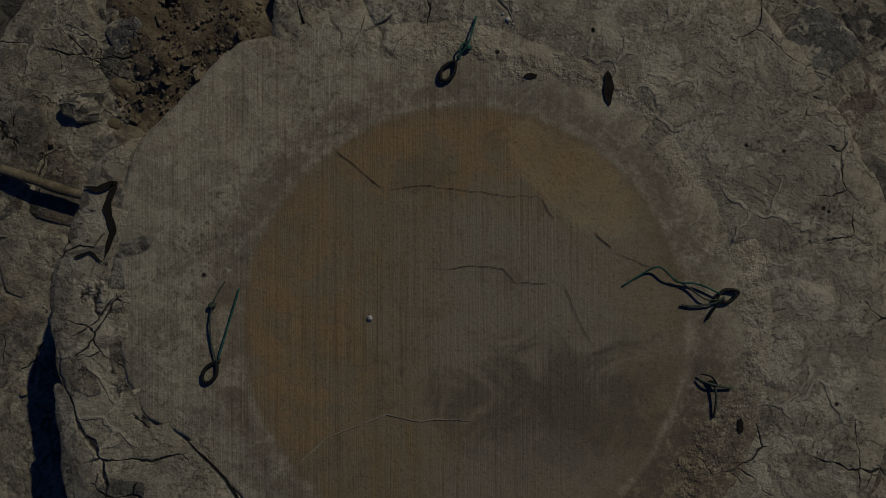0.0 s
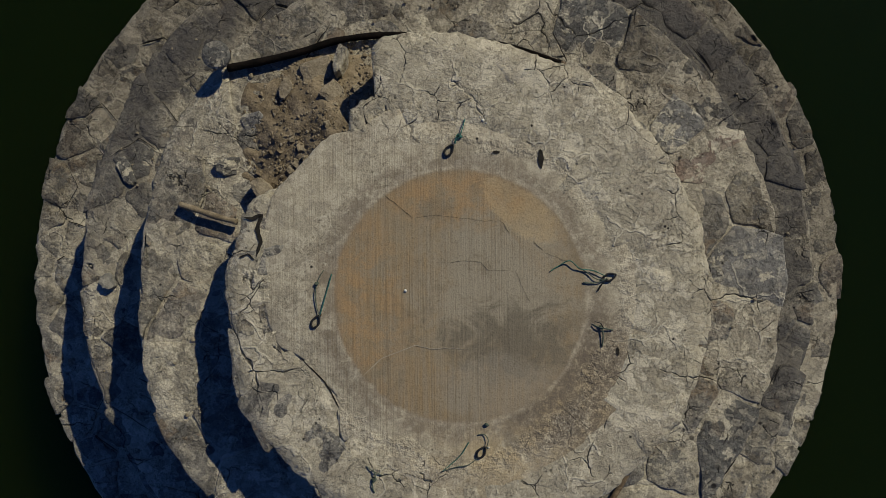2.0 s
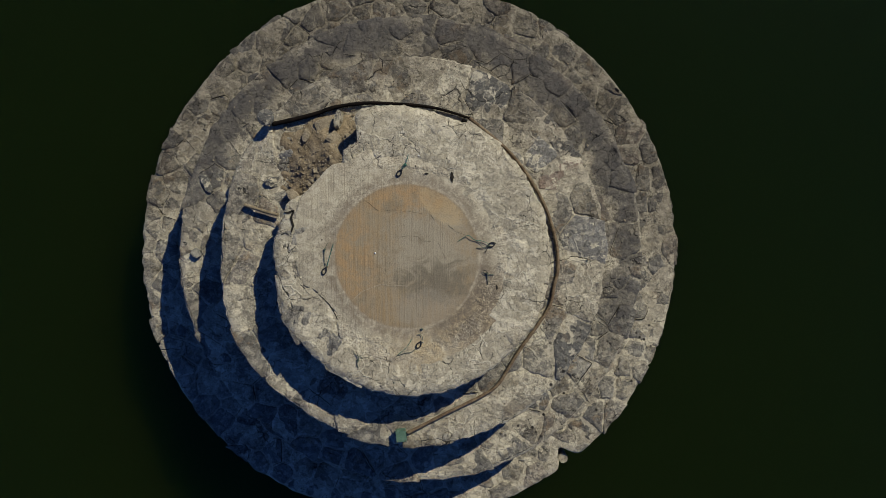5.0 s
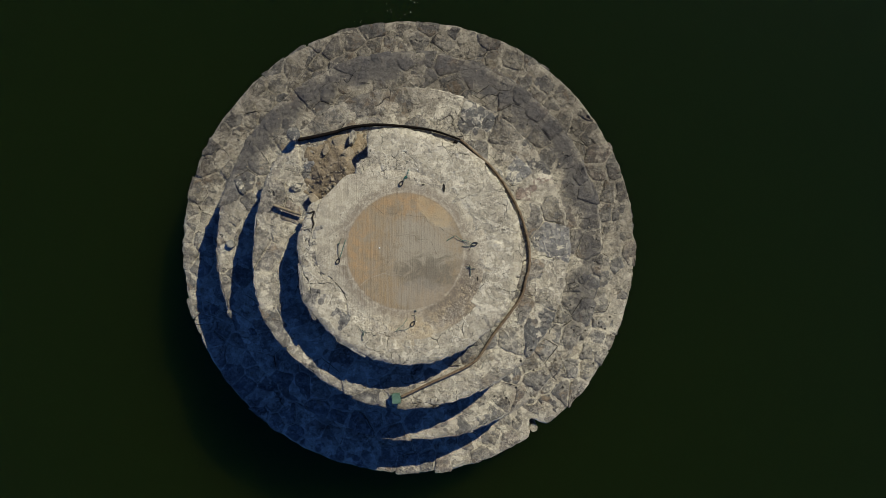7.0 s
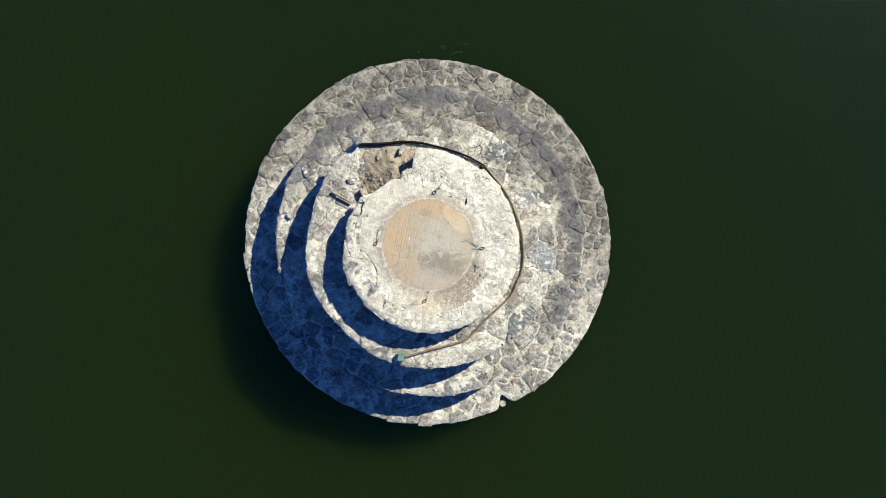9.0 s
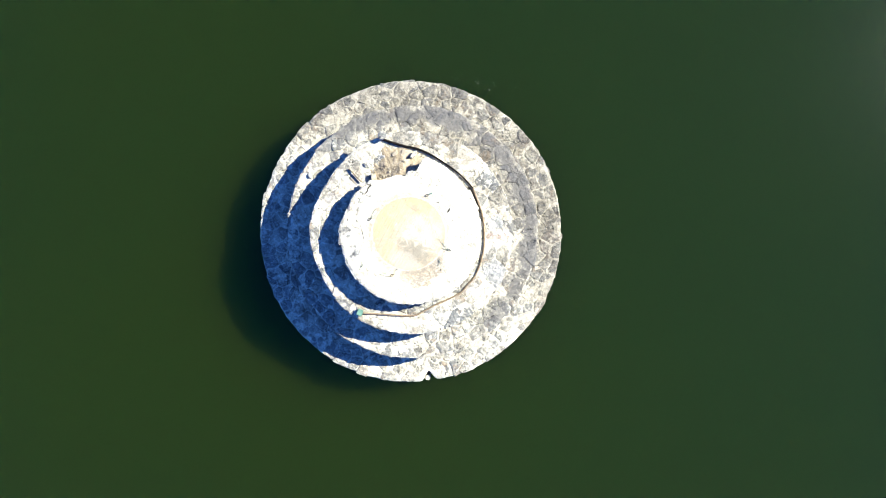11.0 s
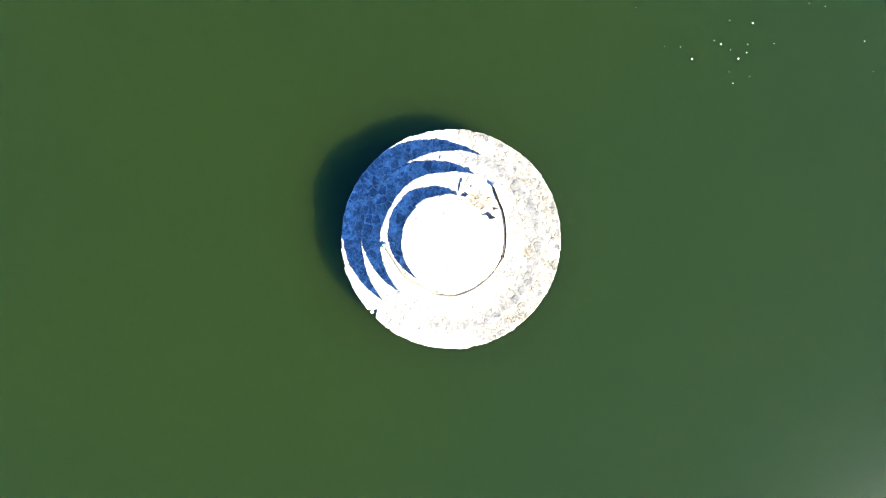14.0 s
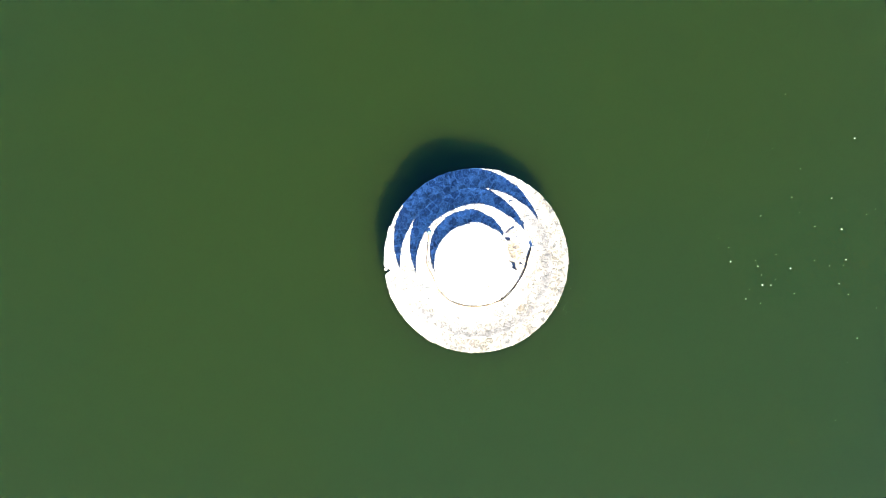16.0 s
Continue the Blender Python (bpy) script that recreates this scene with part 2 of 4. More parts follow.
def slab_material():
    """Brushed concrete with a round rusty stain, a sandy patch and a damp patch."""
    g = Graph("brushed_concrete", 0.9)
    base = g.mix(g.ramp(g.noise(3.0, 5, 0.65), 0.35, 0.7), (0.48, 0.435, 0.335), (0.41, 0.37, 0.29))
    grain = g.noise(90, 4, 0.7)
    base = g.mix(g.ramp(grain, 0.3, 0.6), g.mix(1.0, base, (0.7, 0.69, 0.67), "MULTIPLY"), base)
    lumpy = g.math("MULTIPLY", g.ramp(g.noise(4.5, 10, 0.78, warp=0.3), 0.5, 0.6), 0.3)
    base = g.mix(lumpy, base, (0.22, 0.205, 0.185))
    worn_edge = g.ramp(g.math("ADD", g.away(0.1, -0.1), g.math("MULTIPLY", g.math("SUBTRACT", g.noise(2.5, 6, 0.7), 0.5), 0.8)), 1.12, 1.34)
    worn_edge = g.math("MULTIPLY", worn_edge, g.ramp(g.away(-1.5, 0.6), 0.9, 1.7))
    base = g.mix(worn_edge, weathered(g, base, False, 0.14, 0.25, False), weathered(g, (0.50, 0.45, 0.35), False, 0.17, 0.8))
    ochre = g.ramp(g.away(0.85, -1.1, 1.3, 0.9), 1.3, 0.1)
    base = g.mix(g.math("MULTIPLY", g.math("MULTIPLY", ochre, g.ramp(g.noise(4, 5, 0.7), 0.28, 0.68)), 0.75), base, (0.43, 0.33, 0.185))
    # the ring round the stain and the stain itself
    d = g.math("ADD", g.away(0.096, -0.064), g.math("MULTIPLY", g.math("SUBTRACT", g.noise(2.5, 7, 0.7), 0.5), 0.085))
    ring = g.math("MULTIPLY", g.ramp(d, 1.16, 1.02), g.ramp(g.noise(9, 5, 0.7), 0.38, 0.6))
    base = g.mix(g.math("MULTIPLY", ring, 0.55), base, (0.215, 0.185, 0.15))
    pale = g.math("MULTIPLY", g.ramp(d, 0.93, 0.96), g.ramp(d, 1.0, 0.97))
    base = g.mix(g.math("MULTIPLY", g.math("MULTIPLY", pale, g.ramp(g.noise(5, 6, 0.7), 0.34, 0.54)), 0.6), base, (0.46, 0.41, 0.32))
    rust = g.mix(g.ramp(g.noise(3.2, 5, 0.65, warp=0.5), 0.38, 0.66), (0.278, 0.206, 0.122), (0.262, 0.216, 0.148))
    streak = g.noise(1.0, 5, 0.7, at=g.scaled(26, 1.2, 1))
    rust = g.mix(g.math("MULTIPLY", g.ramp(streak, 0.42, 0.62), 0.5), rust, (0.27, 0.235, 0.18))
    hot = g.math("MULTIPLY", g.math("MAXIMUM", g.ramp(g.away(-0.68, -0.15, 0.5, 1.1), 1.0, 0.3), g.ramp(g.away(0.1, 0.68, 0.8, 0.3), 1.0, 0.4)), g.ramp(g.noise(7, 6, 0.72), 0.40, 0.62))
    rust = g.mix(g.math("MULTIPLY", hot, 0.68), rust, (0.365, 0.235, 0.118))
    worn = g.ramp(g.math("ADD", g.away(0.36, 0.02, 0.75, 0.6), g.math("MULTIPLY", g.math("SUBTRACT", g.noise(3.5, 7, 0.7, warp=0.8), 0.5), 1.8)), 1.15, 0.35)
    rust = g.mix(g.math("MULTIPLY", worn, 0.9), rust, (0.30, 0.268, 0.208))
    film = g.math("MULTIPLY", g.ramp(g.noise(2.6, 9, 0.72, warp=1.4), 0.5, 0.64), 0.5)
    rust = g.mix(film, rust, (0.185, 0.15, 0.105))
    damp = g.ramp(g.math("ADD", g.away(0.50, -0.42, 0.62, 0.33), g.math("MULTIPLY", g.math("SUBTRACT", g.noise(4.0, 8, 0.72, warp=1.6), 0.5), 3.6)), 1.15, 0.3)
    rust = g.mix(g.math("MULTIPLY", damp, 0.85), rust, (0.155, 0.135, 0.103))
    grey = g.ramp(g.math("ADD", g.away(0.35, -0.75, 0.55, 0.3), g.math("MULTIPLY", g.math("SUBTRACT", g.noise(5, 4), 0.5), 0.9)), 1.0, 0.6)
    rust = g.mix(g.math("MULTIPLY", grey, 0.4), rust, (0.29, 0.265, 0.22))
    sand = g.ramp(g.math("ADD", g.away(0.57, 0.575, 0.36, 0.17, -40), g.math("MULTIPLY", g.math("SUBTRACT", g.noise(5, 6, 0.7), 0.5), 1.1)), 1.05, 0.75)
    rust = g.mix(g.math("MULTIPLY", sand, g.ramp(g.noise(6, 6, 0.7), 0.3, 0.7, 0.2, 0.7)), rust, (0.42, 0.322, 0.19))
    colour = g.mix(g.ramp(g.math("ADD", d, g.math("MULTIPLY", g.math("SUBTRACT", g.noise(16, 7, 0.75), 0.5), 0.04)), 0.968, 0.928), base, rust)
    speck = g.ramp(g.noise(60, 8, 0.8), 0.35, 0.5)
    colour = g.mix(speck, g.mix(1.0, colour, (0.68, 0.67, 0.66), "MULTIPLY"), colour)
    edge_dirt = g.math("MULTIPLY", g.math("MULTIPLY", g.ramp(d, 0.84, 0.98), g.ramp(d, 1.18, 1.02)), g.ramp(g.noise(14, 8, 0.75), 0.44, 0.56))
    colour = g.mix(g.math("MULTIPLY", edge_dirt, 0.6), colour, (0.19, 0.155, 0.115))
    grit = g.math("MULTIPLY", g.math("MULTIPLY", g.ramp(d, 0.95, 1.0), g.ramp(g.math("ADD", g.away(0.92, -0.66, 0.6, 0.7), g.noise(4, 5, 0.7)), 1.7, 1.1)), g.ramp(g.noise(34, 6, 0.8), 0.36, 0.56))
    colour = g.mix(g.math("MULTIPLY", grit, 0.9), colour, (0.14, 0.115, 0.09))
    # brush lines
    lines = g.math("ADD", g.math("MULTIPLY", g.noise(1.0, 3, 0.6, at=g.scaled(33, 0.5, 1, 0.015)), 0.5), g.math("MULTIPLY", g.noise(1.0, 4, 0.65, at=g.scaled(82, 1.6, 1, 0.01)), 0.5))
    fade = g.math("MULTIPLY", g.ramp(g.math("ADD", g.away(-0.35, 0.0, 1.35, 1.7), g.math("MULTIPLY", g.noise(2.2, 3), 0.5)), 1.3, 0.85), g.math("SUBTRACT", 1.0, g.math("MULTIPLY", sand, 0.9)))
    dark = g.math("MULTIPLY", g.ramp(lines, 0.49, 0.40), fade)
    colour = g.mix(g.math("MULTIPLY", dark, g.ramp(g.noise(2.4, 4), 0.4, 0.6, 0.1, 0.42)), colour, (0.13, 0.096, 0.06))
    h = g.math("ADD", g.math("MULTIPLY", lines, g.math("MULTIPLY", fade, 1.1)), g.math("MULTIPLY", g.noise(70, 4, 0.7), 0.5))
    h = g.math("ADD", h, g.math("MULTIPLY", g.noise(12, 5, 0.6), 0.6))
    h = g.math("ADD", h, g.math("MULTIPLY", g.math("MULTIPLY", relief(g), worn_edge), 2.6))
    return g.done(colour, h, 0.6, 0.012)


def plain(name, a, b, scale=12, rough=0.8, metal=0.0, distance=0.008):
    g = Graph(name, rough)
    g.bsdf.inputs["Metallic"].default_value = metal
    colour = g.mix(g.ramp(g.noise(scale, 5, 0.7), 0.35, 0.65), a, b)
    colour = g.mix(g.ramp(g.noise(scale * 7, 3, 0.6), 0.3, 0.6), g.mix(1.0, colour, (0.7, 0.7, 0.7), "MULTIPLY"), colour)
    return g.done(colour, g.noise(scale * 4, 5, 0.7), 0.6, distance)


def water_material():
    g = Graph("green_lake_water", 0.112)
    b = g.bsdf
    b.inputs["IOR"].default_value = 1.33
    b.inputs["Specular IOR Level"].default_value = 0.26
    b.subsurface_method = "BURLEY"
    b.inputs["Subsurface Weight"].default_value = 1.0
    b.inputs["Subsurface Radius"].default_value = (0.5, 0.9, 1.1)
    b.inputs["Subsurface Scale"].default_value = 4.6
    murk = g.mix(g.ramp(g.noise(0.05, 3, 0.5), 0.35, 0.65), (0.0048, 0.0095, 0.0016), (0.0052, 0.0098, 0.0013))
    ripple = g.math("ADD", g.math("MULTIPLY", g.noise(2.4, 3, 0.5, at=g.scaled(1, 1.7, 1, 0.5)), 0.7), g.math("MULTIPLY", g.noise(0.5, 2), 1.2))
    return g.done(murk, ripple, 0.05, 0.05)


STONE, MORTAR, PLASTER, SLAB, WATER = stone_material(), mortar_material(), plaster_material(), slab_material(), water_material()
DARKSTONE, PINKSTONE, GREYSTONE, PALESTONE = (stone_material(c) for c in ((0.16, 0.158, 0.15), (0.34, 0.265, 0.215), (0.29, 0.285, 0.27), (0.46, 0.42, 0.33)))
DIRT = plain("brown_dirt", (0.15, 0.117, 0.078), (0.28, 0.226, 0.155), 6, 0.97, 0, 0.03)
RUBBLE = plain("rubble", (0.2, 0.168, 0.122), (0.33, 0.282, 0.21), 9, 0.95, 0, 0.02)
SEAM = plain("seam_mortar", (0.33, 0.285, 0.215), (0.4, 0.35, 0.27), 20)
# near-black that paints the shade inside cracks, gaps and pits
GAP = plain("recess_shade", (0.014, 0.013, 0.011), (0.03, 0.026, 0.022), 30, 1.0)
RUBBER = plain("black_rubber", (0.012, 0.012, 0.014), (0.024, 0.024, 0.026), 30, 0.6)
ROPE = plain("teal_rope", (0.02, 0.09, 0.075), (0.06, 0.19, 0.155), 60, 0.85)
OLDROPE = plain("faded_rope", (0.05, 0.075, 0.06), (0.12, 0.14, 0.11), 60, 0.9)
# the hose's own dark colour, blackened to take in the shadow band along it
HOSE = plain("hose_and_shadow", (0.005, 0.0048, 0.0045), (0.014, 0.0105, 0.009), 10, 0.9)
RUST = plain("rusty_pipe", (0.09, 0.06, 0.038), (0.21, 0.16, 0.105), 14, 0.85)
WOOD = plain("bleached_wood", (0.15, 0.12, 0.08), (0.27, 0.225, 0.16), 10, 0.9)
CONCRETE = plain("grey_concrete", (0.15, 0.147, 0.137), (0.26, 0.25, 0.225), 9, 0.92, 0, 0.012)
HOSE.node_tree.nodes["Principled BSDF"].inputs["Specular IOR Level"].default_value = 0.04
GREEN = plain("faded_green_paint", (0.065, 0.13, 0.095), (0.11, 0.19, 0.145), 16, 0.6)
FLECK = plain("dull_flecks", (0.3, 0.3, 0.26), (0.5, 0.5, 0.44), 40, 0.9)
CHALK = plain("white_droppings", (0.62, 0.61, 0.57), (0.8, 0.79, 0.75), 40, 0.9)

# ---- shapes ----


def mesh_part(name, verts, faces, material, parent=None, label="", smooth=True):
    me = bpy.data.meshes.new(name)
    me.from_pydata([tuple(v) for v in verts], [], faces)
    me.materials.append(material)
    if smooth:
        me.polygons.foreach_set("use_smooth", [True] * len(me.polygons))
    me.update()
    ob = new(name, me)
    if parent:
        ob.parent = parent
    return tagged(ob, label)


def thing(name, place, label, category, group="", kind=""):
    ob = new(name)
    ob.empty_display_size = 0.1
    ob.location = place
    return tagged(ob, label, category, group, kind)


def wave(x, y, scale, seed=0.0):
    return noise.noise(Vector((x * scale + seed, y * scale - seed, seed * 0.37)))


def tube(points, radius, sides=8, wobble=0.0, taper=0.0):
    """A round bar along a smoothed line of points: vertices and faces."""
    ps = [Vector(p) for p in points]
    line = []
    for i in range(len(ps) - 1):
        a, b, c, d = ps[max(i - 1, 0)], ps[i], ps[i + 1], ps[min(i + 2, len(ps) - 1)]
        for k in range(5):
            t = k / 5
            line.append(0.5 * (2 * b + (c - a) * t + (2 * a - 5 * b + 4 * c - d) * t * t + (3 * b - a - 3 * c + d) * t ** 3))
    line.append(ps[-1])
    verts, faces = [], []
    for i, p in enumerate(line):
        way = (line[min(i + 1, len(line) - 1)] - line[max(i - 1, 0)]).normalized()
        side = way.cross(Vector((0, 0, 1)))
        side = side.normalized() if side.length > 1e-4 else Vector((1, 0, 0))
        up = side.cross(way)
        r = radius * (1 - taper * i / len(line)) * (1 + wobble * noise.noise(p * 9))
        for k in range(sides):
            a = 2 * math.pi * k / sides
            verts.append(p + r * (math.cos(a) * side + math.sin(a) * up))
        if i:
            for k in range(sides):
                q = (k + 1) % sides
                faces.append(((i - 1) * sides + k, (i - 1) * sides + q, i * sides + q, i * sides + k))
    faces += [tuple(range(sides))[::-1], tuple(range(len(verts) - sides, len(verts)))]
    return verts, faces


def lump(size, seed, flat=0.7, n=9):
    """A broken stone: an uneven ball, flat below."""
    rnd = random.Random(seed)
    bm = bmesh.new()
    bmesh.ops.create_icosphere(bm, subdivisions=2 if max(size) > 0.10 else 1, radius=1)
    cuts = [Vector((rnd.gauss(0, 1), rnd.gauss(0, 1), rnd.gauss(0, 0.8))).normalized() for _ in range(n)]
    for v in bm.verts:
        for c in cuts:
            over = v.co.dot(c) - 0.6
            if over > 0:
                v.co -= c * over * 0.9
        v.co += 0.05 * noise.noise_vector(v.co * 2 + Vector((seed, 0, 0)))
        v.co = Vector((v.co.x * size[0], v.co.y * size[1], max(v.co.z, -0.6) * size[2] * flat))
    vs, fs = [v.co.copy() for v in bm.verts], [tuple(w.index for w in f.verts) for f in bm.faces]
    bm.free()
    return vs, fs


def clip_cell(poly, px, py, qx, qy):
    """The part of a polygon that lies nearer to p than to q."""
    mx, my, nx, ny = (px + qx) / 2, (py + qy) / 2, qx - px, qy - py
    out = []
    for i in range(len(poly)):
        a, b = poly[i - 1], poly[i]
        da, db = (a[0] - mx) * nx + (a[1] - my) * ny, (b[0] - mx) * nx + (b[1] - my) * ny
        if (da <= 0) != (db <= 0):
            t = da / (da - db)
            out.append((a[0] + t * (b[0] - a[0]), a[1] + t * (b[1] - a[1])))
        if db <= 0:
            out.append(b)
    return out


def cells_round(r0, r1, least, most, seed, fixed=()):
    """Uneven stones round a ring, as outlines in (length along the ring, radius)."""
    rnd = random.Random(seed)
    mid = (r0 + r1) / 2
    length = 2 * math.pi * mid
    seeds = [((math.atan2(y, x) % (2 * math.pi)) * mid, math.hypot(x, y), size) for x, y, size, _ in fixed]
    for _ in range(9000):
        p = (rnd.uniform(0, length), rnd.uniform(r0 + 0.06, r1 - 0.06), rnd.uniform(least, most))
        if all(math.hypot(min(abs(p[0] - q[0]), length - abs(p[0] - q[0])), p[1] - q[1]) > (p[2] + q[2]) / 2 for q in seeds):
            seeds.append(p)
    cells = []
    for p in seeds:
        poly = [(p[0] - 1.2, r0), (p[0] + 1.2, r0), (p[0] + 1.2, r1), (p[0] - 1.2, r1)]
        for q in seeds:
            if q is p:
                continue
            for k in (-length, 0, length):
                if abs(q[0] + k - p[0]) < 2.2:
                    poly = clip_cell(poly, p[0], p[1], q[0] + k, q[1])
        if len(poly) > 2:
            cells.append((p, poly))
    return cells, mid


def ring_stone(poly, p, mid, centre, top, r1, rnd, joint=0.010, depth=0.14, rim=True, edge=None, calm=1.0):
    """One stone of a ring: its vertices in the world, its faces."""
    outer = max(v for _, v in poly) > r1 - 0.03
    push = rnd.uniform(-0.045, 0.04) if outer else 0.0
    cx, cy = sum(a for a, _ in poly) / len(poly), sum(b for _, b in poly) / len(poly)
    # even steps along the outline
    ring = []
    sides = [(poly[i], poly[(i + 1) % len(poly)]) for i in range(len(poly))]
    lengths = [math.dist(a, b) for a, b in sides]
    n, k, gone = 28, 0, 0.0
    step = sum(lengths) / n
    for i in range(n):
        want = i * step
        while gone + lengths[k] < want:
            gone += lengths[k]
            k += 1
        (a, b), t = sides[k], (want - gone) / max(lengths[k], 1e-6)
        ring.append((a[0] + t * (b[0] - a[0]), a[1] + t * (b[1] - a[1])))
    smooth = [tuple((ring[i - 1][j] + 16 * ring[i][j] + ring[(i + 1) % n][j]) / 18 for j in (0, 1)) for i in range(n)]
    size = math.sqrt(step * n / 4)
    lift, tx, ty = calm * rnd.uniform(-0.02, 0.018), calm * rnd.gauss(0, 0.055), calm * rnd.gauss(0, 0.055)
    s0 = rnd.uniform(0, 90)

    def world_at(u, v, z):
        if outer and v > r1 - 0.05:
            v += push + 0.03 * wave(u * 3, v, 2.0, s0)
        a = u / mid
        k = edge(a) / r1 if edge else 1.0
        return Vector((centre[0] + v * k * math.cos(a), centre[1] + v * k * math.sin(a), z))

    verts = []
    low = top - (depth + (0.22 if outer and rim else 0.0))
    for f, dz in ((1.0, None), (1.0, -0.006), (0.97, -0.001), (0.66, 0.0), (0.33, 0.0)):
        for q in smooth:
            d = math.dist(q, (cx, cy))
            g = f * max(0.0, 1 - joint / max(d, 0.02))
            u, v = cx + g * (q[0] - cx), cy + g * (q[1] - cy)
            u += 0.022 * wave(u, v, 8, s0) + 0.008 * wave(u, v, 23, s0)
            v += 0.022 * wave(u, v, 8, s0 + 31) + 0.008 * wave(u, v, 23, s0 + 5)
            z = low if dz is None else top + dz + lift + tx * (u - cx) + ty * (v - cy) + calm * (0.026 * wave(u, v, 4.5, s0) + 0.012 * wave(u, v, 15, s0))
            verts.append(world_at(u, v, z))
    verts.append(world_at(cx, cy, top + lift + calm * 0.012 * wave(cx, cy, 5, s0)))
    faces = []
    for r in range(4):
        for i in range(n):
            j = (i + 1) % n
            faces.append((r * n + i, r * n + j, (r + 1) * n + j, (r + 1) * n + i))
    faces += [(4 * n + i, 4 * n + (i + 1) % n, 5 * n) for i in range(n)]
    return verts, faces


def tier_core(name, parent, centre, edge, r_in, top, bottom, seed, label, material, cover=None):
    """The mortar bed of a step: an uneven top and a rough, slightly battered wall."""
    n = 420
    verts, faces = [], []
    levels = []
    for i in range(n):
        a = 2 * math.pi * i / n
        c, s = math.cos(a), math.sin(a)
        r1 = edge(a) + 0.022 * wave(c * 4, s * 4, 3, seed) + 0.02 * wave(c * 4, s * 4, 9, seed)
        col = []
        for k in range(12):
            r = r_in + (r1 - 0.03 - r_in) * k / 11
            x, y = centre[0] + r * c, centre[1] + r * s
            sunk = 0.04 if cover and r < cover(a) - (0.04 if 104 < math.degrees(a) < 236 else 0.2) else 0.0
            even = 0.35 if cover else 1.0
            col.append((x, y, top + (0.004 if cover else -0.006) - sunk + even * (0.014 * wave(x, y, 3, seed) + 0.009 * wave(x, y, 11, seed))))
        for k in range(9):
            z = top - 0.03 - (top - 0.03 - bottom) * k / 8
            r = r1 - 0.05 * min(1.0, (top - z) * 6) + 0.02 * wave(a * 20, z * 5, 1.2, seed)
            col.append((centre[0] + r * c, centre[1] + r * s, z))
        levels.append(col)
    m = len(levels[0])
    for col in levels:
        verts += col
    for i in range(n):
        j = (i + 1) % n
        for k in range(m - 1):
            faces.append((i * m + k, i * m + k + 1, j * m + k + 1, j * m + k))
    faces.append(tuple(i * m for i in range(n))[::-1][::1])
    return mesh_part(name, verts, faces, material, parent, label)


def wall_stones(parent, centre, edge, top, bottom, seed):
    """The facing of a step's wall below its coping: courses of rough blocks, joined."""
    rnd = random.Random(seed)
    verts, faces = [], []
    z = top - 0.40
    while z > bottom + 0.05:
        h = rnd.uniform(0.2, 0.3)
        a = rnd.uniform(0, 0.2)
        end = a + 2 * math.pi
        while a < end - 0.03:
            w = min(rnd.uniform(0.2, 0.5) / edge(a), end - a)
            base = len(verts)
            bulge = rnd.uniform(0.0, 0.03)
            for fz in (0, 0.15, 0.85, 1):
                for fa in (0, 0.1, 0.5, 0.9, 1):
                    t = a + (0.04 + 0.92 * fa) * w
                    inner = fz in (0, 1) or fa in (0, 1)
                    r = edge(t) - 0.05 + (-0.04 if inner else bulge + 0.02 * wave(t * 30, z, 2, seed))
                    verts.append((centre[0] + r * math.cos(t), centre[1] + r * math.sin(t), z - h + 0.015 + (h - 0.03) * fz))
            for i in range(3):
                for j in range(4):
                    faces.append((base + i * 5 + j, base + i * 5 + j + 1, base + i * 5 + j + 6, base + i * 5 + j + 5))
            a += w
        z -= h
    if verts:
        tagged(mesh_part("facing_stones", verts, faces, STONE, parent, "rough stone facing of the step wall"), kind="stuff")


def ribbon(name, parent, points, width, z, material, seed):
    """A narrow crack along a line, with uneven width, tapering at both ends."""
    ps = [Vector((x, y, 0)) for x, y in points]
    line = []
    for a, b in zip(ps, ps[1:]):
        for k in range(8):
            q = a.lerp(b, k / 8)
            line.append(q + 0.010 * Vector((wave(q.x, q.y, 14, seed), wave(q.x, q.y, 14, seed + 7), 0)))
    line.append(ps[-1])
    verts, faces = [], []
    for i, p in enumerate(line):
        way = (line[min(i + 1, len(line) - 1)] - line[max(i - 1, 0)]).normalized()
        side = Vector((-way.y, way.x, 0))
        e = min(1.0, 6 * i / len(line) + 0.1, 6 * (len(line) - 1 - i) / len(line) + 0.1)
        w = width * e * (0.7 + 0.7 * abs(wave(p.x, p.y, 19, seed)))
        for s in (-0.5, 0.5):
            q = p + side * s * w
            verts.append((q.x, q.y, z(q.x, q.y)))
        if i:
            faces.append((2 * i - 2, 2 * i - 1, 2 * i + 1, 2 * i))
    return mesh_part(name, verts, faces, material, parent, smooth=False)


# ---- water ----
TOP, Z2, Z3, Z4, LAKE = 3.10, 2.55, 1.72, 0.80, -0.55
rings = [0, 3, 6, 10, 16, 30, 80, 300, 1200]
wv, wf = [(0, 0, LAKE)], []
for r in rings[1:]:
    wv += [(r * math.cos(2 * math.pi * k / 64), r * math.sin(2 * math.pi * k / 64), LAKE) for k in range(64)]
wf += [(0, 1 + k, 1 + (k + 1) % 64) for k in range(64)]
for i in range(len(rings) - 2):
    a, b = 1 + i * 64, 1 + (i + 1) * 64
    wf += [(a + k, b + k, b + (k + 1) % 64, a + (k + 1) % 64) for k in range(64)]
tagged(mesh_part("water", wv, wf, WATER, smooth=False), "calm murky green lake water round the stone platform", "water", kind="structure")

# ---- the stepped round platform ----
platform = thing("stone_platform", (0, 0, 0), "round stepped platform of weathered grey rubble masonry standing in green water", "platform")


